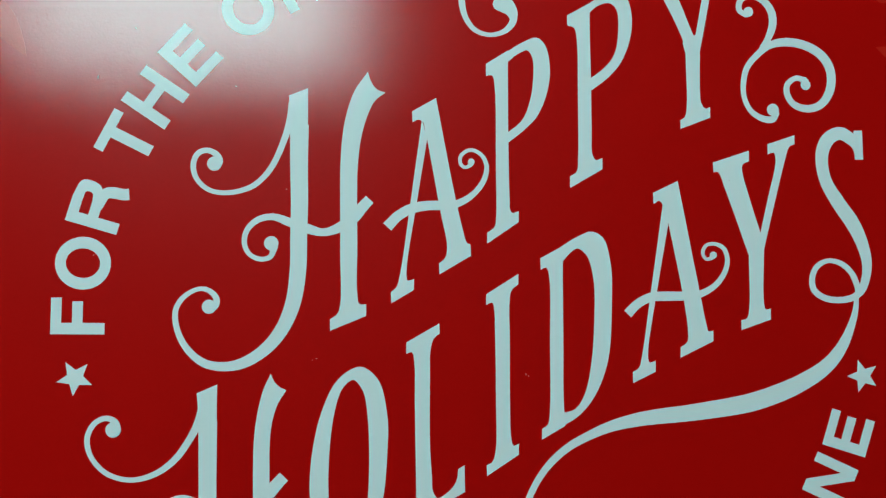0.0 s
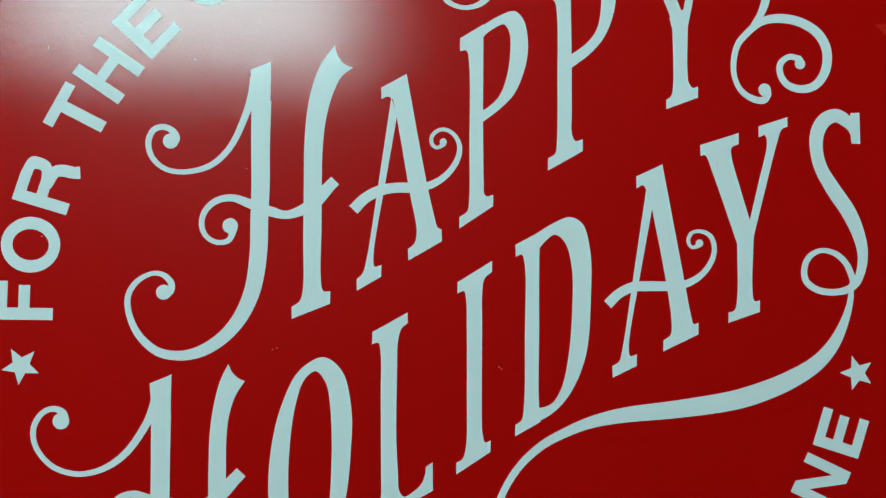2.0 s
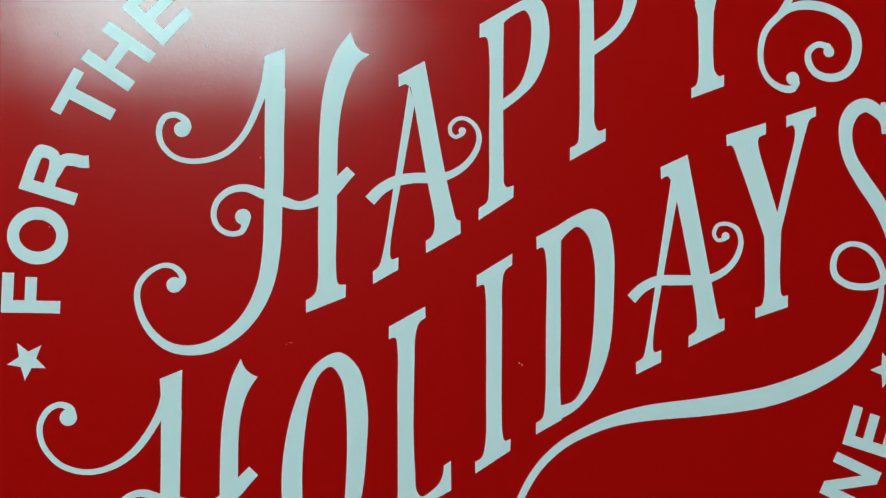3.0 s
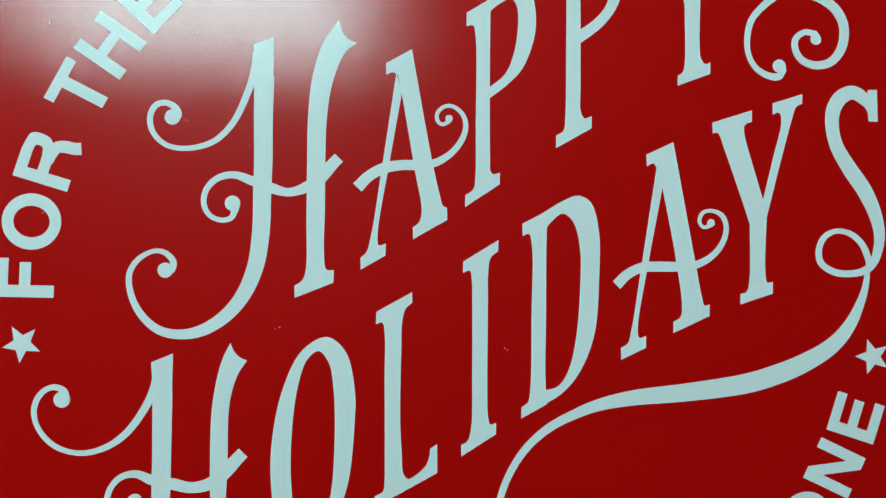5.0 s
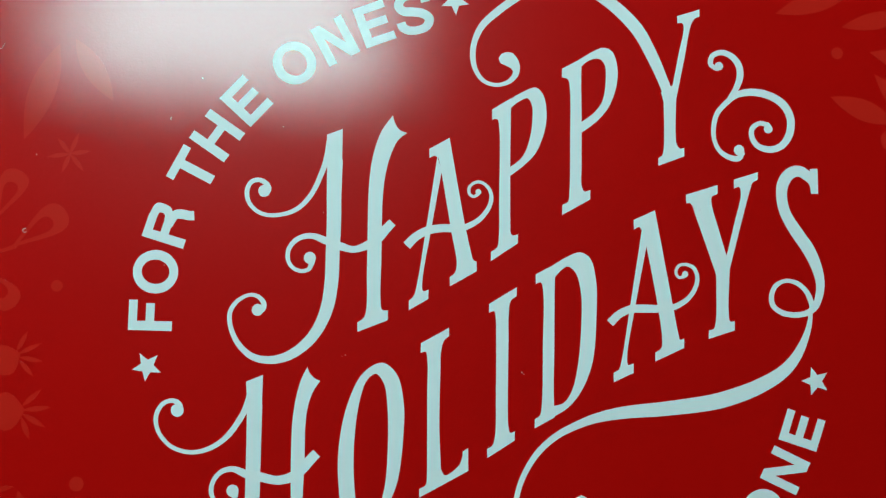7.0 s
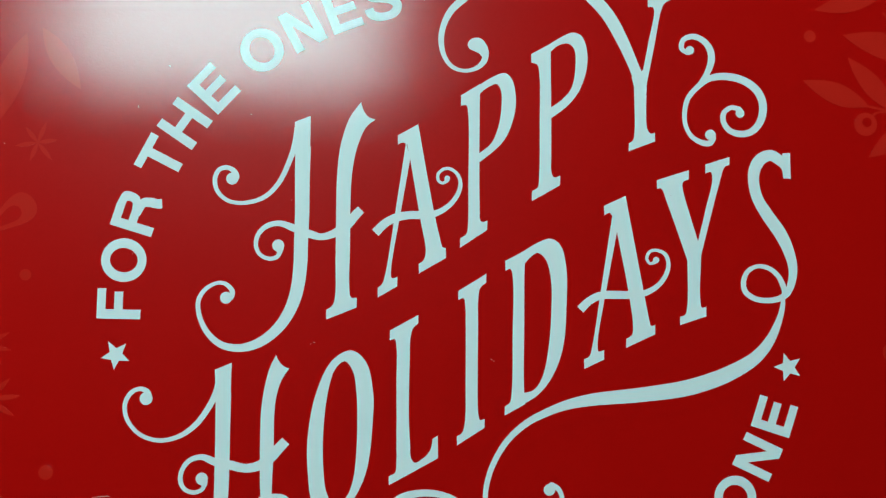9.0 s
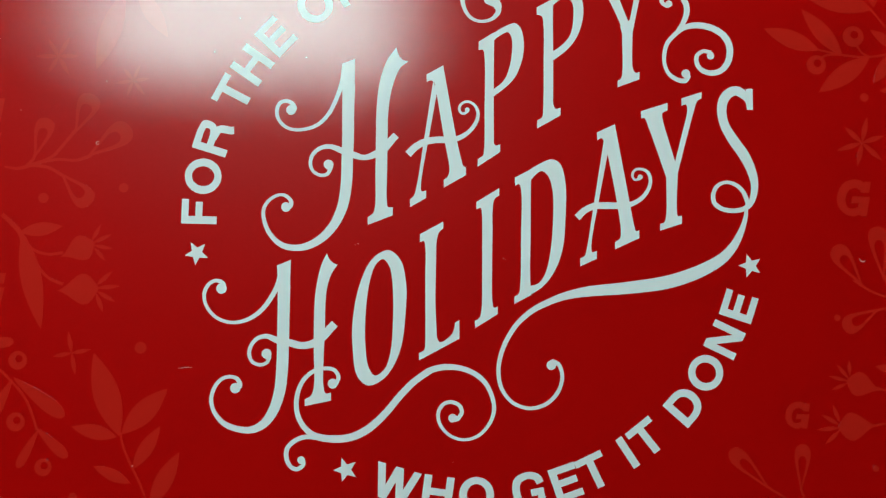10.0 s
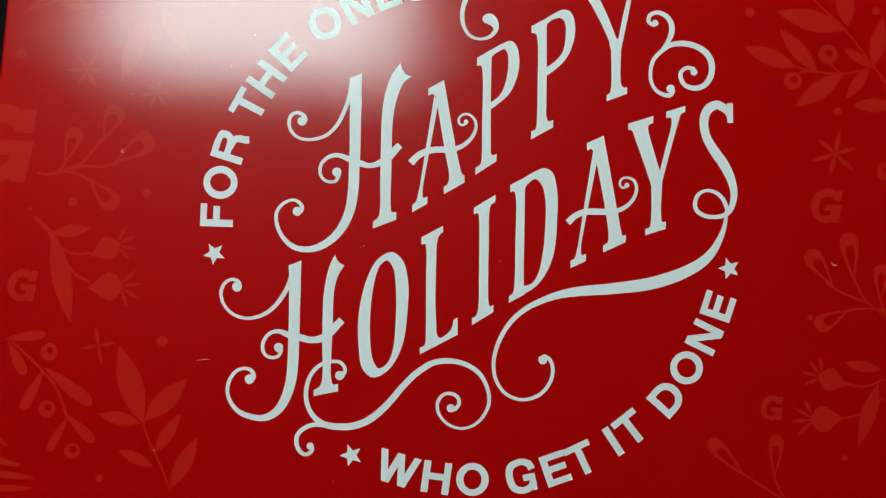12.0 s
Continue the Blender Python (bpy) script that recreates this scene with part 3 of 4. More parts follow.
art('letter', MINT, 'pale mint capital S whose foot loops into a long swash',
    shape([(74.13, 37.91, 1), (75.85, 38.02, 1), (76.04, 32.14, 1), (74.32, 32.13, 1), (74.09, 33.83), (73.37, 35.12), (73.23, 37.02, 1), (73.85, 36.62)]),
    brush([(74.68, 35.13, 2.07), (73.35, 36.32, 2.39), (71.31, 37.31, 2.55), (69.09, 36.41, 2.71), (67.71, 34.12, 2.70), (67.45, 31.22, 2.54), (68.31, 27.53, 2.54), (70.79, 23.43, 2.85), (73.68, 19.43, 2.92), (75.65, 15.42, 2.52), (76.61, 11.5, 2.04), (76.24, 8.08, 1.73), (75.25, 5.87, 1.49), (73.53, 4.66, 1.33), (70.69, 4.15, 1.25), (67.85, 4.56, 1.25), (65.7, 6.06, 1.26), (65.28, 8.28, 1.18), (66.27, 10.69, 1.10), (68.59, 11.89, 0.94), (71.44, 11.29, 1.10), (73.59, 9.28, 1.18), (74.73, 6.67, 1.25)]),
    brush([(73.69, 8.98, 1.10), (74.73, 6.37, 1.25), (74.44, 5.26, 0.95), (74.26, 2.85, 1.10), (73.47, -0.28, 1.47), (71.18, -5.21, 2.29), (67.95, -8.94, 2.86), (62.59, -12.26, 3.36), (57.32, -14.47, 3.55), (51.95, -16.08, 3.54), (41.52, -17.77, 3.21), (31.2, -19.0, 2.7), (25.2, -20.38, 2.1), (20.9, -22.1, 1.72), (16.6, -24.45, 1.52), (12.8, -27.85, 1.38), (10.1, -31.9, 1.28), (8.3, -36.5, 1.2), (7.7, -41.1, 1.12), (8.69, -45.68, 1.05), (11.72, -49.33, 0.97), (16.36, -50.77, 0.96), (20.92, -49.38, 1.05), (23.95, -46.06, 1.05), (24.96, -41.92, 1.05), (23.95, -38.88, 1.13), (22.43, -38.07, 1.29)]),
    ball([(21.93, -39.08, 1.29)]),
    ball([(22.43, -38.07, 0.65)]),
    ball([(22.23, -38.57, 0.97)]),
)
art('swash', MINT, 'pale mint swash with curls at both ends',
    brush([(-35.71, -45.15, 1.09), (-35.3, -43.75, 1.09), (-36.47, -41.93, 1.02), (-38.66, -41.52, 1.02), (-41.75, -42.21, 1.09), (-44.67, -44.81, 1.17), (-46.22, -48.92, 1.25), (-46.07, -53.55, 1.32), (-44.03, -57.39, 1.47), (-40.86, -59.63, 1.71), (-36.17, -60.27, 1.94), (-31.46, -59.69, 2.01), (-26.94, -57.4, 2.09), (-22.29, -52.98, 1.94), (-18.55, -48.26, 1.86), (-14.72, -44.25, 1.79), (-10.49, -41.25, 1.71)]),
    brush([(-14.72, -44.25, 1.79), (-10.49, -41.25, 1.71), (-5.47, -40.26, 1.55), (-0.45, -41.09, 1.40), (3.56, -43.53, 1.32), (5.97, -47.38, 1.16), (6.77, -51.63, 1.08), (5.25, -55.77, 0.92), (2.21, -58.69, 0.85), (-1.52, -59.58, 0.77), (-5.35, -58.24, 0.85), (-7.85, -55.19, 0.93), (-8.14, -52.45, 1.01), (-6.83, -50.24, 1.01), (-4.61, -49.64, 1.01), (-2.5, -50.57, 1.08), (-1.9, -52.39, 1.08), (-2.92, -54.1, 1.08)]),
    ball([(-36.81, -45.55, 1.33)]),
    ball([(-4.33, -53.89, 1.16)]),
    brush([(-39.56, -60.05, 1.24), (-43.65, -59.92, 1.24), (-46.26, -60.91, 1.24), (-48.28, -62.92, 1.24), (-48.5, -65.45, 1.24), (-47.33, -67.79, 1.16), (-45.54, -68.51, 1.08), (-43.93, -67.3, 1.08), (-43.92, -66.09, 0.93)]),
    ball([(-44.52, -66.08, 1.01)]),
    ball([(-35.71, -45.15, 0.55)]),
    ball([(-36.21, -45.35, 0.94)]),
    ball([(-2.92, -54.1, 0.54)]),
    ball([(-3.62, -54, 0.85)]),
    ball([(-43.92, -66.09, 0.46)]),
    ball([(-44.22, -66.09, 0.73)]),
)

# the ring of small block letters
def bar(u0, v0, u1, v1):
    return ("fill", np.array([(u0, v0), (u1, v0), (u1, v1), (u0, v1)]))


def slab(*p):
    return ("fill", np.array(p, float))


def sans(ch, w, h, s):
    """Bold block capitals in a box w by h, with strokes s wide; u runs from -w/2 to w/2."""
    a, b = -w / 2, w / 2
    t = s * 0.90
    if ch == "I":
        return [bar(a, 0, b, h)]
    if ch == "F":
        return [bar(a, 0, a + s, h), bar(a + s * 0.9, h - t, b, h), bar(a + s * 0.9, h * 0.41, b - w * 0.10, h * 0.41 + t)]
    if ch == "E":
        return [bar(a, 0, a + s, h), bar(a + s * 0.9, h - t, b, h), bar(a + s * 0.9, (h - t) / 2 + h * 0.02, b - w * 0.07, (h + t) / 2 + h * 0.02), bar(a + s * 0.9, 0, b, t)]
    if ch == "T":
        return [bar(a, h - t, b, h), bar(-s / 2, 0, s / 2, h - t * 0.9)]
    if ch == "H":
        return [bar(a, 0, a + s, h), bar(b - s, 0, b, h), bar(a + s * 0.9, (h - t) / 2 + h * 0.03, b - s * 0.9, (h + t) / 2 + h * 0.03)]
    if ch == "N":
        return [bar(a, 0, a + s * 0.95, h), bar(b - s * 0.95, 0, b, h), slab((a, h), (a + s * 1.1, h), (b, 0), (b - s * 1.1, 0))]
    if ch == "W":
        q = w * 0.185
        return [slab((a, h), (a + s * 1.02, h), (-q + s * 0.42, 0), (-q - s * 0.62, 0)), slab((-q - s * 0.55, 0), (-q + s * 0.45, 0), (s * 0.52, h), (-s * 0.52, h)),
                slab((-s * 0.52, h), (s * 0.52, h), (q + s * 0.55, 0), (q - s * 0.45, 0)), slab((q - s * 0.42, 0), (q + s * 0.62, 0), (b, h), (b - s * 1.02, h))]
    if ch == "O":
        return [oval_ring((0, h / 2), w / 2, h * 0.52, w / 2 - s * 1.02, h * 0.52 - s * 0.92)]
    if ch == "D":
        q = np.linspace(np.pi / 2, -np.pi / 2, 25)
        bow = lambda x0, rx, ry: [(x0 + rx * math.cos(k) ** 0.86, h / 2 + ry * math.copysign(abs(math.sin(k)) ** 0.94, k)) for k in q]
        x0 = a + w * 0.40
        rim = [(a + s * 0.9, h), *bow(x0, b - x0, h / 2), (a + s * 0.9, 0)]
        hole = [(a + s * 0.9, h - t), *bow(x0, b - x0 - s * 1.02, h / 2 - t), (a + s * 0.9, t)]
        return [bar(a, 0, a + s, h), ("strip", np.array(rim), np.array(hole))]
    if ch == "R":
        return [bar(a, 0, a + s, h),
                shape([(a + s * 0.9, h, 1), (a + w * 0.58, h, 1), (b - w * 0.08, h * 0.92), (b - w * 0.03, h * 0.73), (b - w * 0.10, h * 0.54), (a + w * 0.58, h * 0.42, 1), (a + s * 0.9, h * 0.42, 1),
                       (a + s * 0.9, h * 0.42 + t, 1), (a + w * 0.55, h * 0.42 + t, 1), (b - w * 0.03 - s * 1.05, h * 0.66), (b - w * 0.03 - s * 1.05, h * 0.78), (a + w * 0.55, h - t, 1), (a + s * 0.9, h - t, 1)]),
                brush([(a + w * 0.45, h * 0.49, s * 0.8), (b - w * 0.22, h * 0.42, s * 0.95), (b - w * 0.15, h * 0.28, s), (b - w * 0.13, h * 0.10, s), (b - w * 0.09, 0, s)])]
    if ch == "S":
        return [brush([(b - s * 0.52, h * 0.70, s), (b - w * 0.14, h * 0.83, s), (b - w * 0.32, h * 0.92, s * 0.92), (0, h * 0.94, s * 0.9), (a + w * 0.26, h * 0.89, s * 0.95), (a + s * 0.56, h * 0.73, s), (a + w * 0.24, h * 0.59, s),
                       (0, h * 0.52, s), (b - w * 0.25, h * 0.43, s), (b - s * 0.52, h * 0.28, s), (b - w * 0.24, h * 0.12, s * 0.95), (0, h * 0.07, s * 0.9), (a + w * 0.26, h * 0.11, s * 0.95), (a + w * 0.12, h * 0.22, s), (a + s * 0.42, h * 0.33, s)])]
    # G
    return [brush([(b - s * 0.55, h * 0.66, s), (b - w * 0.18, h * 0.82, s), (b - w * 0.34, h * 0.92, s * 0.92), (0, h * 0.945, s * 0.9), (a + w * 0.22, h * 0.86, s), (a + s * 0.52, h * 0.66, s), (a + s * 0.5, h * 0.40, s),
                   (a + w * 0.20, h * 0.17, s), (a + w * 0.42, h * 0.06, s * 0.92), (0.10 * w, h * 0.06, s * 0.9), (b - w * 0.22, h * 0.15, s * 0.95), (b - s * 0.62, h * 0.30, s)]),
            bar(b - s * 1.0, 0.0, b - s * 0.25, h * 0.52), bar(0.04 * w, h * 0.53 - t, b - s * 0.25, h * 0.53)]


def on_ring(pieces, angle, base, outward):
    """Set flat pieces on the ring: upright outwards (top) or inwards (bottom)."""
    c, s = math.cos(radians(angle)), math.sin(radians(angle))
    up, right = (np.array((c, s)), np.array((s, -c))) if outward else (np.array((-c, -s)), np.array((-s, c)))
    o = base * np.array((c, s))
    return [(q[0], *[o + np.outer(w[:, 0], right) + np.outer(w[:, 1], up) for w in q[1:]]) for q in pieces]


UPPER = (("F", 180.11, 6.7, 69.78), ("O", 172.65, 9.7, 69.75), ("R", 164.21, 8.6, 69.63), ("T", 153.95, 8.2, 69.35), ("H", 146.71, 8.1, 69.14), ("E", 138.76, 7.5, 69.12), ("O", 127.99, 9.7, 68.59), ("N", 119.73, 7.9, 68.15), ("E", 112.07, 7.3, 68.19), ("S", 104.69, 8.5, 68.18))
LOWER = (("W", 255.04, 12.2, 78.82), ("H", 263.97, 8.1, 78.79), ("O", 272.05, 9.4, 78.64), ("G", 282.97, 8.8, 79.09), ("E", 290.70, 7.4, 79.55), ("T", 296.88, 7.9, 79.78), ("I", 304.79, 2.1, 79.82), ("T", 309.68, 8.1, 79.80), ("D", 320.01, 8.3, 80.60), ("O", 327.90, 9.6, 79.79), ("N", 335.77, 8, 79.92), ("E", 343.24, 7.3, 80.31))
for ch, angle, w, base in UPPER:
    art("small_letter", MINT, "pale mint block capital " + ch, *on_ring(sans(ch, w, 9.6, 2.1), angle, base, True))
for ch, angle, w, base in LOWER:
    art("small_letter", MINT, "pale mint block capital " + ch, *on_ring(sans(ch, w, 9.1, 2.05), angle, base, False))


def star(angle, radius, turn, r=3.35):
    x, y = radius * math.cos(radians(angle)), radius * math.sin(radians(angle))
    pts = [(x + q * math.cos(radians(turn + 36 * k)), y + q * math.sin(radians(turn + 36 * k))) for k in range(10) for q in ((r, r * 0.44)[k % 2],)]
    return slab(*pts)


for angle, radius, turn in ((188.68, 75.64, 49.5), (351.91, 76.38, 36.5), (244.52, 75.69, 39), (97.08, 74.38, 60)):
    art("star", MINT, "small pale mint five-pointed star", star(angle, radius, turn))

# the tone-on-tone winter greenery round the edge
sprig('lighter red printed sprig with four open teardrop loops',
    stem=[brush([(-127.92, 10.64, 0.51), (-124.38, 10.25, 0.85), (-120.32, 11.43, 1.02), (-115.36, 13.6, 0.85), (-111.76, 17.74, 0.85), (-109.16, 21.18, 1.02)]), brush([(-120.32, 11.53, 0.85), (-113.7, 13.02, 0.76), (-108.68, 12.93, 0.76), (-104.54, 14.32, 1.02)]), brush([(-121.9, 11.04, 0.85), (-120.19, 13.1, 0.76), (-119.67, 15.07, 0.85)]), brush([(-121.11, 11.24, 0.85), (-116.09, 10.75, 0.85), (-112.09, 8.69, 0.85)])],
    teardrop=[*loop((-109.37, 20.1), (-104.91, 31.19), 6.3), *loop((-120, 13.1), (-116.88, 24.29), 5.3), *loop((-105.72, 13.92), (-94.33, 22.51), 6.8), *loop((-112.67, 9.38), (-104.14, 1), 6.1)],
)
sprig('lighter red printed sprig with two rose hips and slender leaves',
    stem=[brush([(-127.86, -2.35, 1.18), (-125.72, -4.22, 1.18), (-122.9, -6.99, 1.35), (-121.67, -9.86, 1.34), (-121.03, -12.33, 1.01)]), brush([(-120.99, -10.25, 0.67), (-118.06, -12.13, 0.75), (-114.72, -12.83, 0.75), (-110.87, -12.34, 0.84)]), brush([(-120.54, -12.33, 0.67), (-117.36, -16.39, 0.75), (-114.35, -19.27, 0.75), (-110.44, -20.86, 0.83)])],
    leaf=[leaf((-122.81, -7.09), (-111.33, -5.12), 3.7), leaf((-122.21, -6.99), (-115.73, -33.05), 5.7)],
    rose_hip=[*rose_hip((-106.21, -11.06), 4.4, 3.5, 25), *rose_hip((-105.43, -22.06), 5, 4.2, 5)],
)
sprig('lighter red printed sprig with oval leaves and ring berries',
    stem=[brush([(-132.31, -38.93, 0.66), (-128.03, -42.53, 0.66), (-123.66, -46.44, 0.66), (-119.22, -51.25, 0.66), (-116.85, -55.87, 0.65), (-115.36, -59.98, 0.65)])],
    leaf=[leaf((-134.37, -38.22), (-122.83, -36.49), 4, 1), leaf((-133.3, -39.12), (-128.17, -48.4), 4.5, 1), leaf((-122.68, -46.64), (-128.42, -58.59), 4.6, 1), leaf((-122.37, -46.25), (-108.33, -56.22), 5.6, 1), leaf((-115.06, -59.98), (-120.06, -70.1), 3.6, 1), leaf((-115.54, -59.48), (-106.98, -66.98), 4.2, 1)],
    berry=[berry((-121.47, -41.57), 2.5, 1), berry((-121.16, -57.94), 2.5, 1), berry((-113.2, -69.75), 2.3, 1)],
)
sprig('lighter red printed sprig with broad pointed leaves',
    stem=[brush([(-93.43, -58.82, 0.49), (-92.23, -63.55, 0.57), (-90.42, -67.6, 0.57), (-87.06, -73.89, 0.56), (-84.27, -80.32, 0.48)])],
    leaf=[leaf((-93.37, -60.93), (-101.23, -39.08), 7.2), leaf((-92.76, -60.43), (-81.03, -48.05), 5.9), leaf((-93.97, -61.23), (-106.21, -58.84), 3.9), leaf((-89.37, -69.62), (-82.51, -58.08), 3.9), leaf((-89.83, -73.36), (-99.88, -69.04), 3.2), leaf((-84.36, -79.5), (-77.17, -64.76), 4.8)],
)
sprig('lighter red printed leaves',
    leaf=[leaf((-97.7, 59.91), (-104.33, 38.12), 6.1), leaf((-94.27, 61.29), (-85.17, 47.49), 4.8), leaf((-127.6, 62.87), (-134.28, 57.87), 1.6), leaf((-126.73, 62.21), (-113.09, 60.34), 3.1)],
    stem=[brush([(-130.02, 59.72, 0.87), (-125.87, 61.56, 0.87), (-120.06, 63.41, 0.70)])],
)
sprig('lighter red printed six-petal star',
    petal=[*snowflake((-94.09, 35.26), 5.1, 6, 10)],
)
sprig('lighter red printed six-petal star',
    petal=[*snowflake((-114.87, 41.46), 6.2, 6, 2)],
)
sprig('lighter red printed six-petal star',
    petal=[*snowflake((106.15, 23.91), 7.4, 6, 19)],
)
sprig('lighter red printed four-petal star',
    petal=[*snowflake((-107.16, -39.25), 5.9, 4, 12)],
)
art('dot', ROSE, 'lighter red printed dot',
    ball([(-134.53, 45.7, 1.6)]),
)
art('dot', ROSE, 'lighter red printed dot',
    ball([(-116.92, 2.38, 1.4)]),
)
art('dot', ROSE, 'lighter red printed dot',
    ball([(-95.32, 5.75, 1.3)]),
)
art('dot', ROSE, 'lighter red printed dot',
    ball([(-88.74, -37.33, 1.6)]),
)
art('dot', ROSE, 'lighter red printed dot',
    ball([(80.4, 65.33, 1.4)]),
)
art('dot', ROSE, 'lighter red printed dot',
    ball([(117.8, 66.96, 1.2)]),
)
art('dot', ROSE, 'lighter red printed dot',
    ball([(106.76, 36.52, 1.2)]),
)
art('dot', ROSE, 'lighter red printed dot',
    ball([(-129.3, -0.18, 0.6)]),
)
art('emblem', ROSE, 'lighter red printed block emblem',
    *emblem((-130.24, -22.49), 9.5),
)
art('emblem', ROSE, 'lighter red printed block emblem',
    *emblem((103.92, 8.62), 10.2),
)
art('emblem', ROSE, 'faint lighter red printed block emblem',
    *emblem((88.76, -50.7), 7.3),
)
art('emblem', ROSE, 'large lighter red printed block emblem cut by the lid edge',
    *emblem((-139.4, 18.95), 23.3),
)
sprig('lighter red printed branch of pointed leaves and ring berries',
    stem=[brush([(97.47, 71.51, 0.51), (102.98, 66.3, 0.59), (108.58, 61.16, 0.59), (117.17, 50.38, 0.59), (121.36, 44.75, 0.67), (128.15, 36.12, 0.66)]), brush([(117.17, 50.38, 0.50), (113.33, 48.87, 0.59), (107.96, 47.86, 0.59), (101.24, 48.13, 0.59), (92.88, 49.68, 0.50)]), brush([(104.74, 50.91, 0.67), (105.9, 49.14, 0.50), (108.27, 47.86, 0.50)]), brush([(94.96, 47.21, 0.67), (96.27, 48.01, 0.50), (99.61, 48.22, 0.50)])],
    leaf=[leaf((84.51, 80.66), (65.69, 74.06), 5.2), leaf((97.08, 75.17), (81.38, 71.53), 4.2), leaf((109.09, 61.16), (88.18, 65.85), 6.4), leaf((109.38, 61.85), (107.82, 75.71), 5.4), leaf((117.17, 50.38), (119.78, 64.83), 4.7), leaf((116.46, 50.17), (108.41, 55.46), 3), leaf((94.21, 49.38), (78.89, 54.95), 5), leaf((100.63, 48.12), (89.31, 60.68), 4.7), leaf((108.27, 47.86), (94.23, 37.57), 5.4), leaf((115.66, 49.48), (109.23, 40.51), 3.7), leaf((123.11, 38.89), (111.1, 38.53), 4.3)],
    berry=[berry((103.67, 53.47), 2.9, 1.1), berry((93.48, 45.22), 2.7, 1.1)],
)
sprig('lighter red printed sprig with open teardrop loops',
    stem=[brush([(126.55, -27.82, 0.80), (121.37, -23.17, 0.72), (115.48, -18.63, 0.64), (112.98, -14.38, 0.65), (111.92, -11.65, 0.73)]), brush([(117.55, -20.14, 0.56), (112.62, -18.23, 0.65), (108.51, -16.72, 0.65), (103.88, -13.89, 0.81)]), brush([(124.93, -21.64, 0.64), (118.38, -21.15, 0.64), (112.65, -21.37, 0.64), (108.88, -22.29, 0.72)]), brush([(122.51, -23.88, 0.64), (120.42, -20.74, 0.64), (119.55, -16.99, 0.65)])],
    teardrop=[*loop((112.16, -13.98), (110.14, 0.97), 5.5), *loop((106.45, -15.51), (98.57, -4.7), 5.5), *loop((111.02, -21.37), (101.06, -27.15), 5.2), *loop((119.58, -19.12), (120.36, -8.09), 4.8)],
    dot=[ball([(99.39, -24.22, 0.9)])],
    berry=[berry((120.9, 19.25), 2.6, 1.1)],
)
sprig('faint lighter red printed sprig with two rose hips',
    rose_hip=[*rose_hip((105.76, -42.07), 4.3, 3.3, 165), *rose_hip((104, -53.38), 4.8, 3.8, 185)],
    stem=[brush([(109.67, -42.79, 0.64), (115.22, -43.7, 0.64), (121.44, -41.35, 0.64)]), brush([(108.52, -53.18, 0.63), (113.73, -51.85, 0.63), (121.02, -46.74, 0.63)])],
    leaf=[leaf((120.16, -38.7), (109.69, -37.09), 3.2), leaf((119.51, -42.78), (113.82, -60.74), 4.5)],
)
sprig('faint lighter red printed sprig with open teardrop loops',
    teardrop=[*loop((89.67, -71.26), (90.22, -58.35), 4.4), *loop((81.52, -70.81), (70.64, -60.32), 4.7)],
    stem=[brush([(94.75, -79.11, 0.63), (91.41, -74.45, 0.63), (89.75, -70.43, 0.63)]), brush([(92.2, -76.83, 0.63), (86.43, -73.3, 0.63), (80.16, -69.68, 0.63)])],
    dot=[ball([(109.9, -64.43, 0.9)])],
)

sprig('faint lighter red printed pine twig running off the lid',
    needle=[leaf((-138, -65.2), (-131.7, -69.1), 1.7), leaf((-139, -72.2), (-127.7, -74.6), 2.0), leaf((-139, -76.5), (-123.1, -77.9), 2.0), leaf((-138.5, -81.2), (-123.9, -80.8), 2.0)],
    dot=[ball([(-104.9, -77.3, 1.1)])],
)

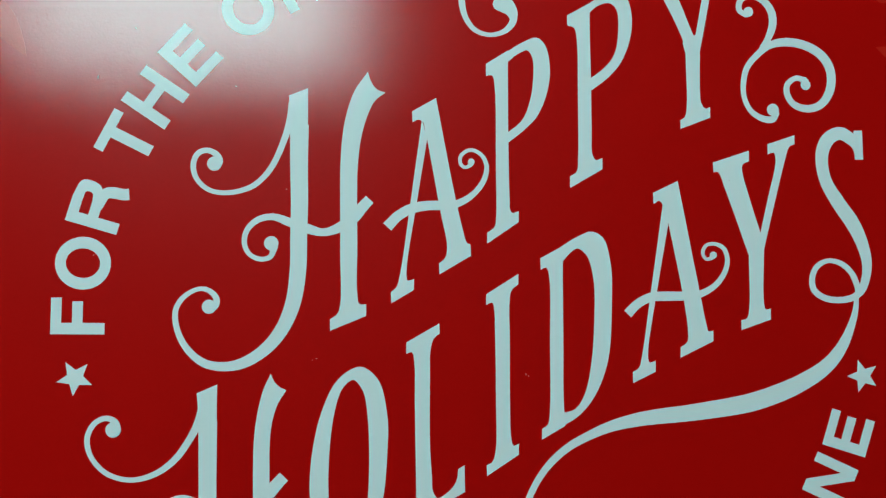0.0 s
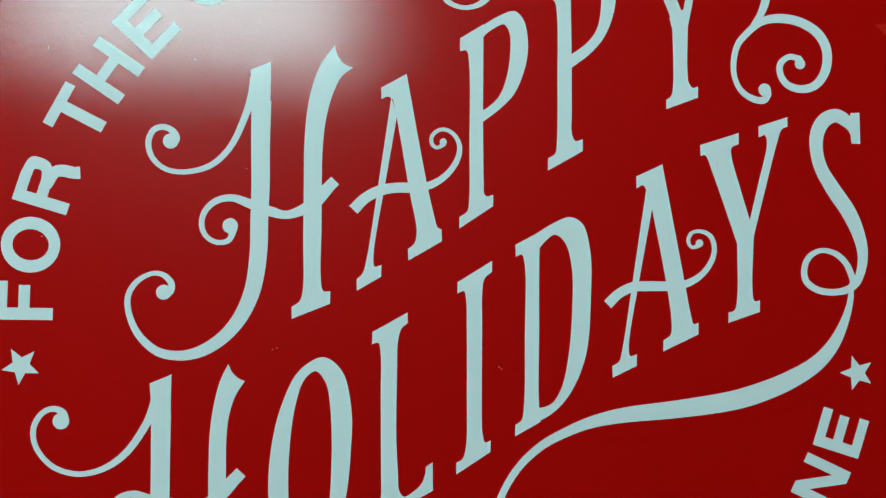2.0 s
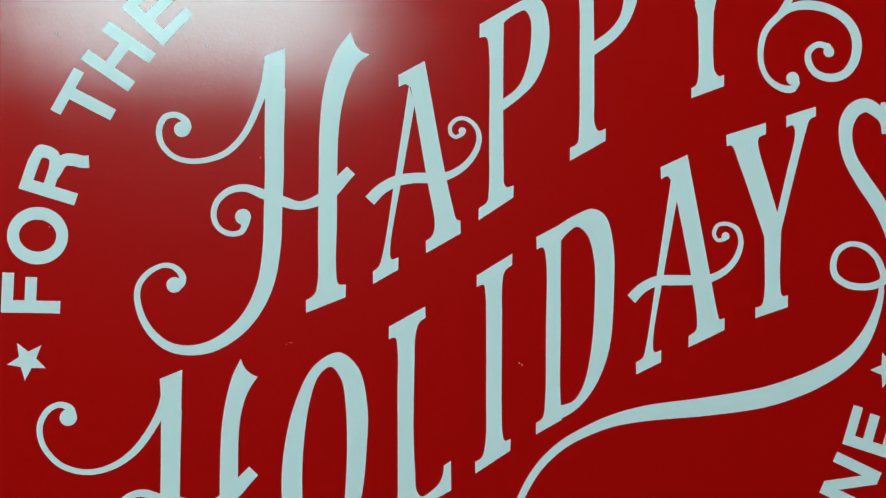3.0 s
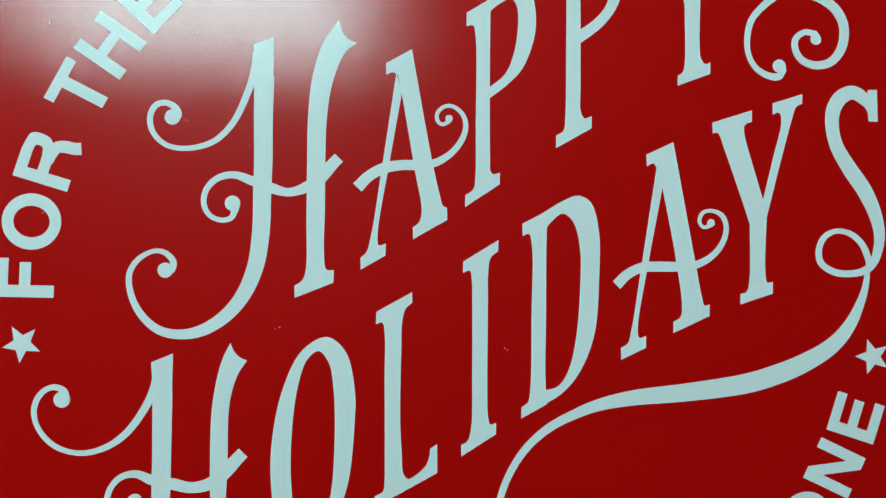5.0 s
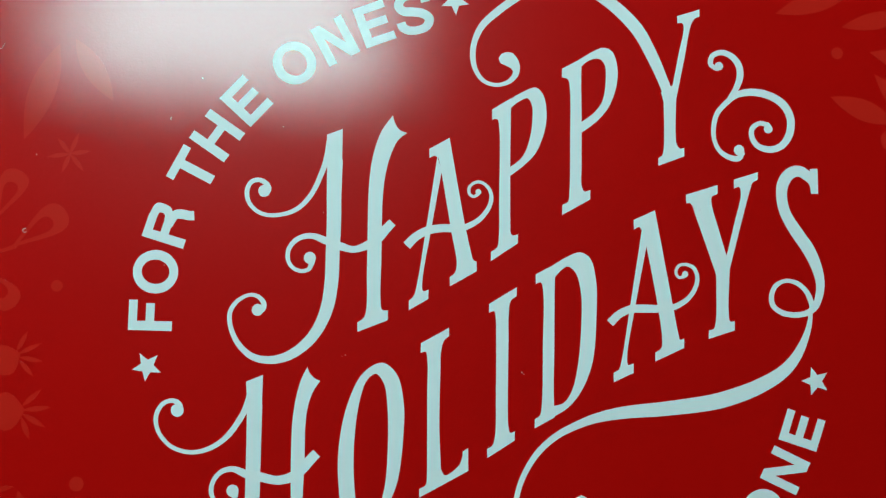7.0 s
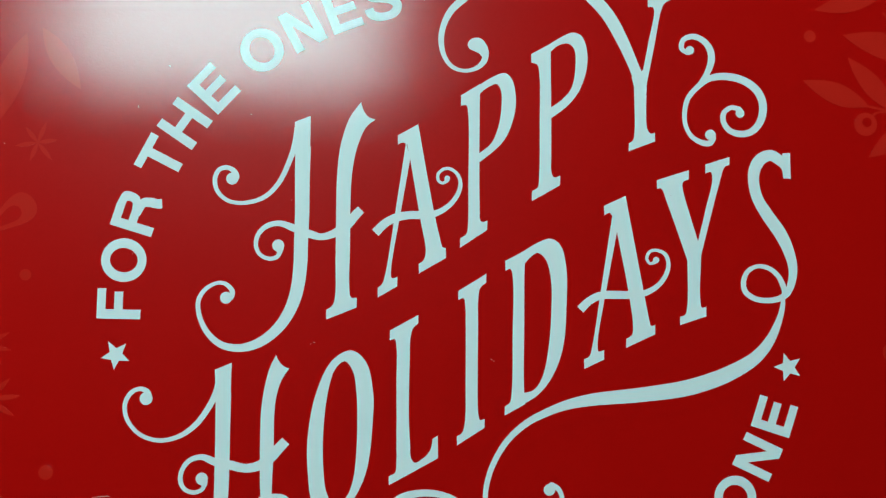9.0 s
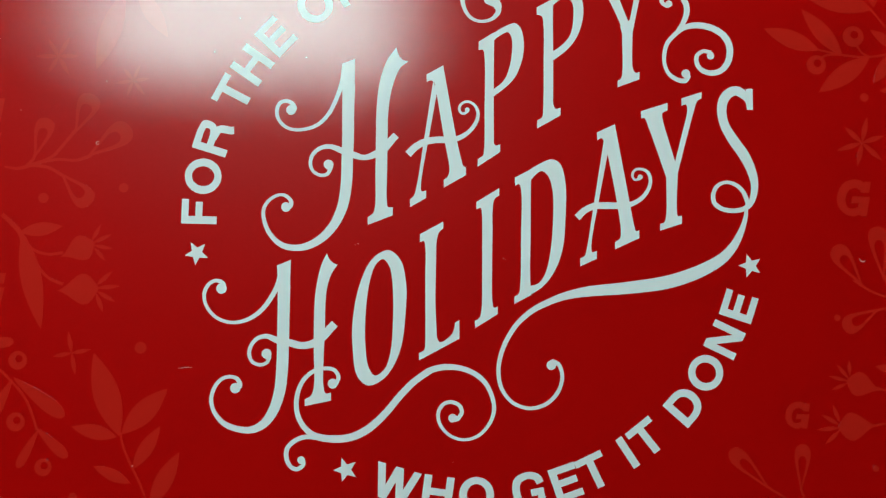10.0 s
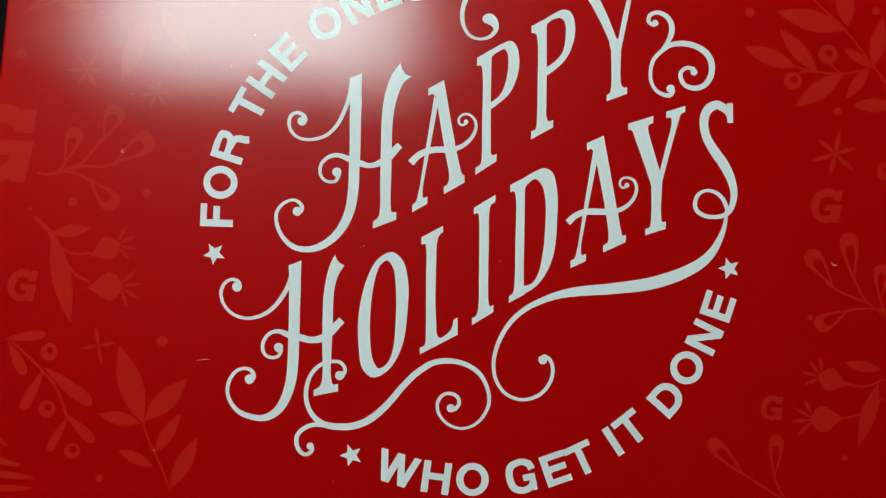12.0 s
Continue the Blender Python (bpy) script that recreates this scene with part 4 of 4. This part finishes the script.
# ---- dust on the lid ----
def dust():
    rng = random.Random(4)
    bm = bmesh.new()
    spots = ((8.89, -10.86, 0.25), (-89.45, -68.71, 0.35), (-31.97, -8.01, 0.2), (-72.21, 44.18, 0.3), (-130.89, 45.82, 0.2), (-124.23, 26.23, 0.2), (-72.21, 43.89, 0.3), (-101.34, 34.83, 0.25), (-72.07, 11.04, 0.25), (-37.36, 23.92, 0.2), (-31.18, -7.71, 0.25), (8.39, -10.56, 0.28), (48.41, 27.4, 0.15), (0.51, -74.86, 0.2), (-37.48, -75.99, 0.2), (-3.85, -65.55, 0.2), (-47.06, 43.09, 0.25), (-65.61, 53.47, 0.3))
    for x, y, r in spots:
        k = bmesh.ops.create_icosphere(bm, subdivisions=1, radius=r * 0.55 * MM)["verts"]
        a = rng.uniform(0, 6.28)
        for v in k:
            u, w = v.co.x * rng.uniform(0.8, 1.9), v.co.y * rng.uniform(0.5, 0.9)
            v.co = (x * MM + u * math.cos(a) - w * math.sin(a), y * MM + u * math.sin(a) + w * math.cos(a), v.co.z * 0.45 + TOP + 0.00012)
    # curled fibres, a short hair and the ring of a burst bubble
    bend = [(-103.0 + 0.42 * math.cos(k), 17.8 + 0.42 * math.sin(k)) for k in np.linspace(0.5, 6.0, 15)]
    for run, r in (([(105.4, -7.9), (105.8, -8.6), (106.4, -8.8), (107.1, -8.6)], 0.11), ([(-111.9, 59.5), (-111.2, 58.5), (-110.4, 58.5), (-109.8, 59.8)], 0.08),
                   ([(-78.5, -42.6), (-76.5, -42.3), (-74.6, -42.2)], 0.09), (bend, 0.10)):
        c = smooth(run, steps=3)
        d = np.gradient(c, axis=0)
        d /= np.hypot(d[:, 0], d[:, 1])[:, None]
        rows = []
        for n, (p, q) in enumerate(zip(c, d)):
            w = r * (0.35 + 0.65 * math.sin(math.pi * (n + 0.5) / len(c)))
            rows.append([bm.verts.new(((p[0] - q[1] * u * w) * MM, (p[1] + q[0] * u * w) * MM, TOP + (0.02 + h * r * 0.7) * MM)) for u, h in ((-1, 0), (-0.6, 1), (0.6, 1), (1, 0))])
        for a, b in zip(rows, rows[1:]):
            for k in range(3):
                bm.faces.new((a[k], b[k], b[k + 1], a[k + 1]))
    ob = link("dust_specks", bm, DUST)
    return tagged(ob, "tiny pale dust specks and fibres on the red lid", "dust", kind="stuff")


dust()
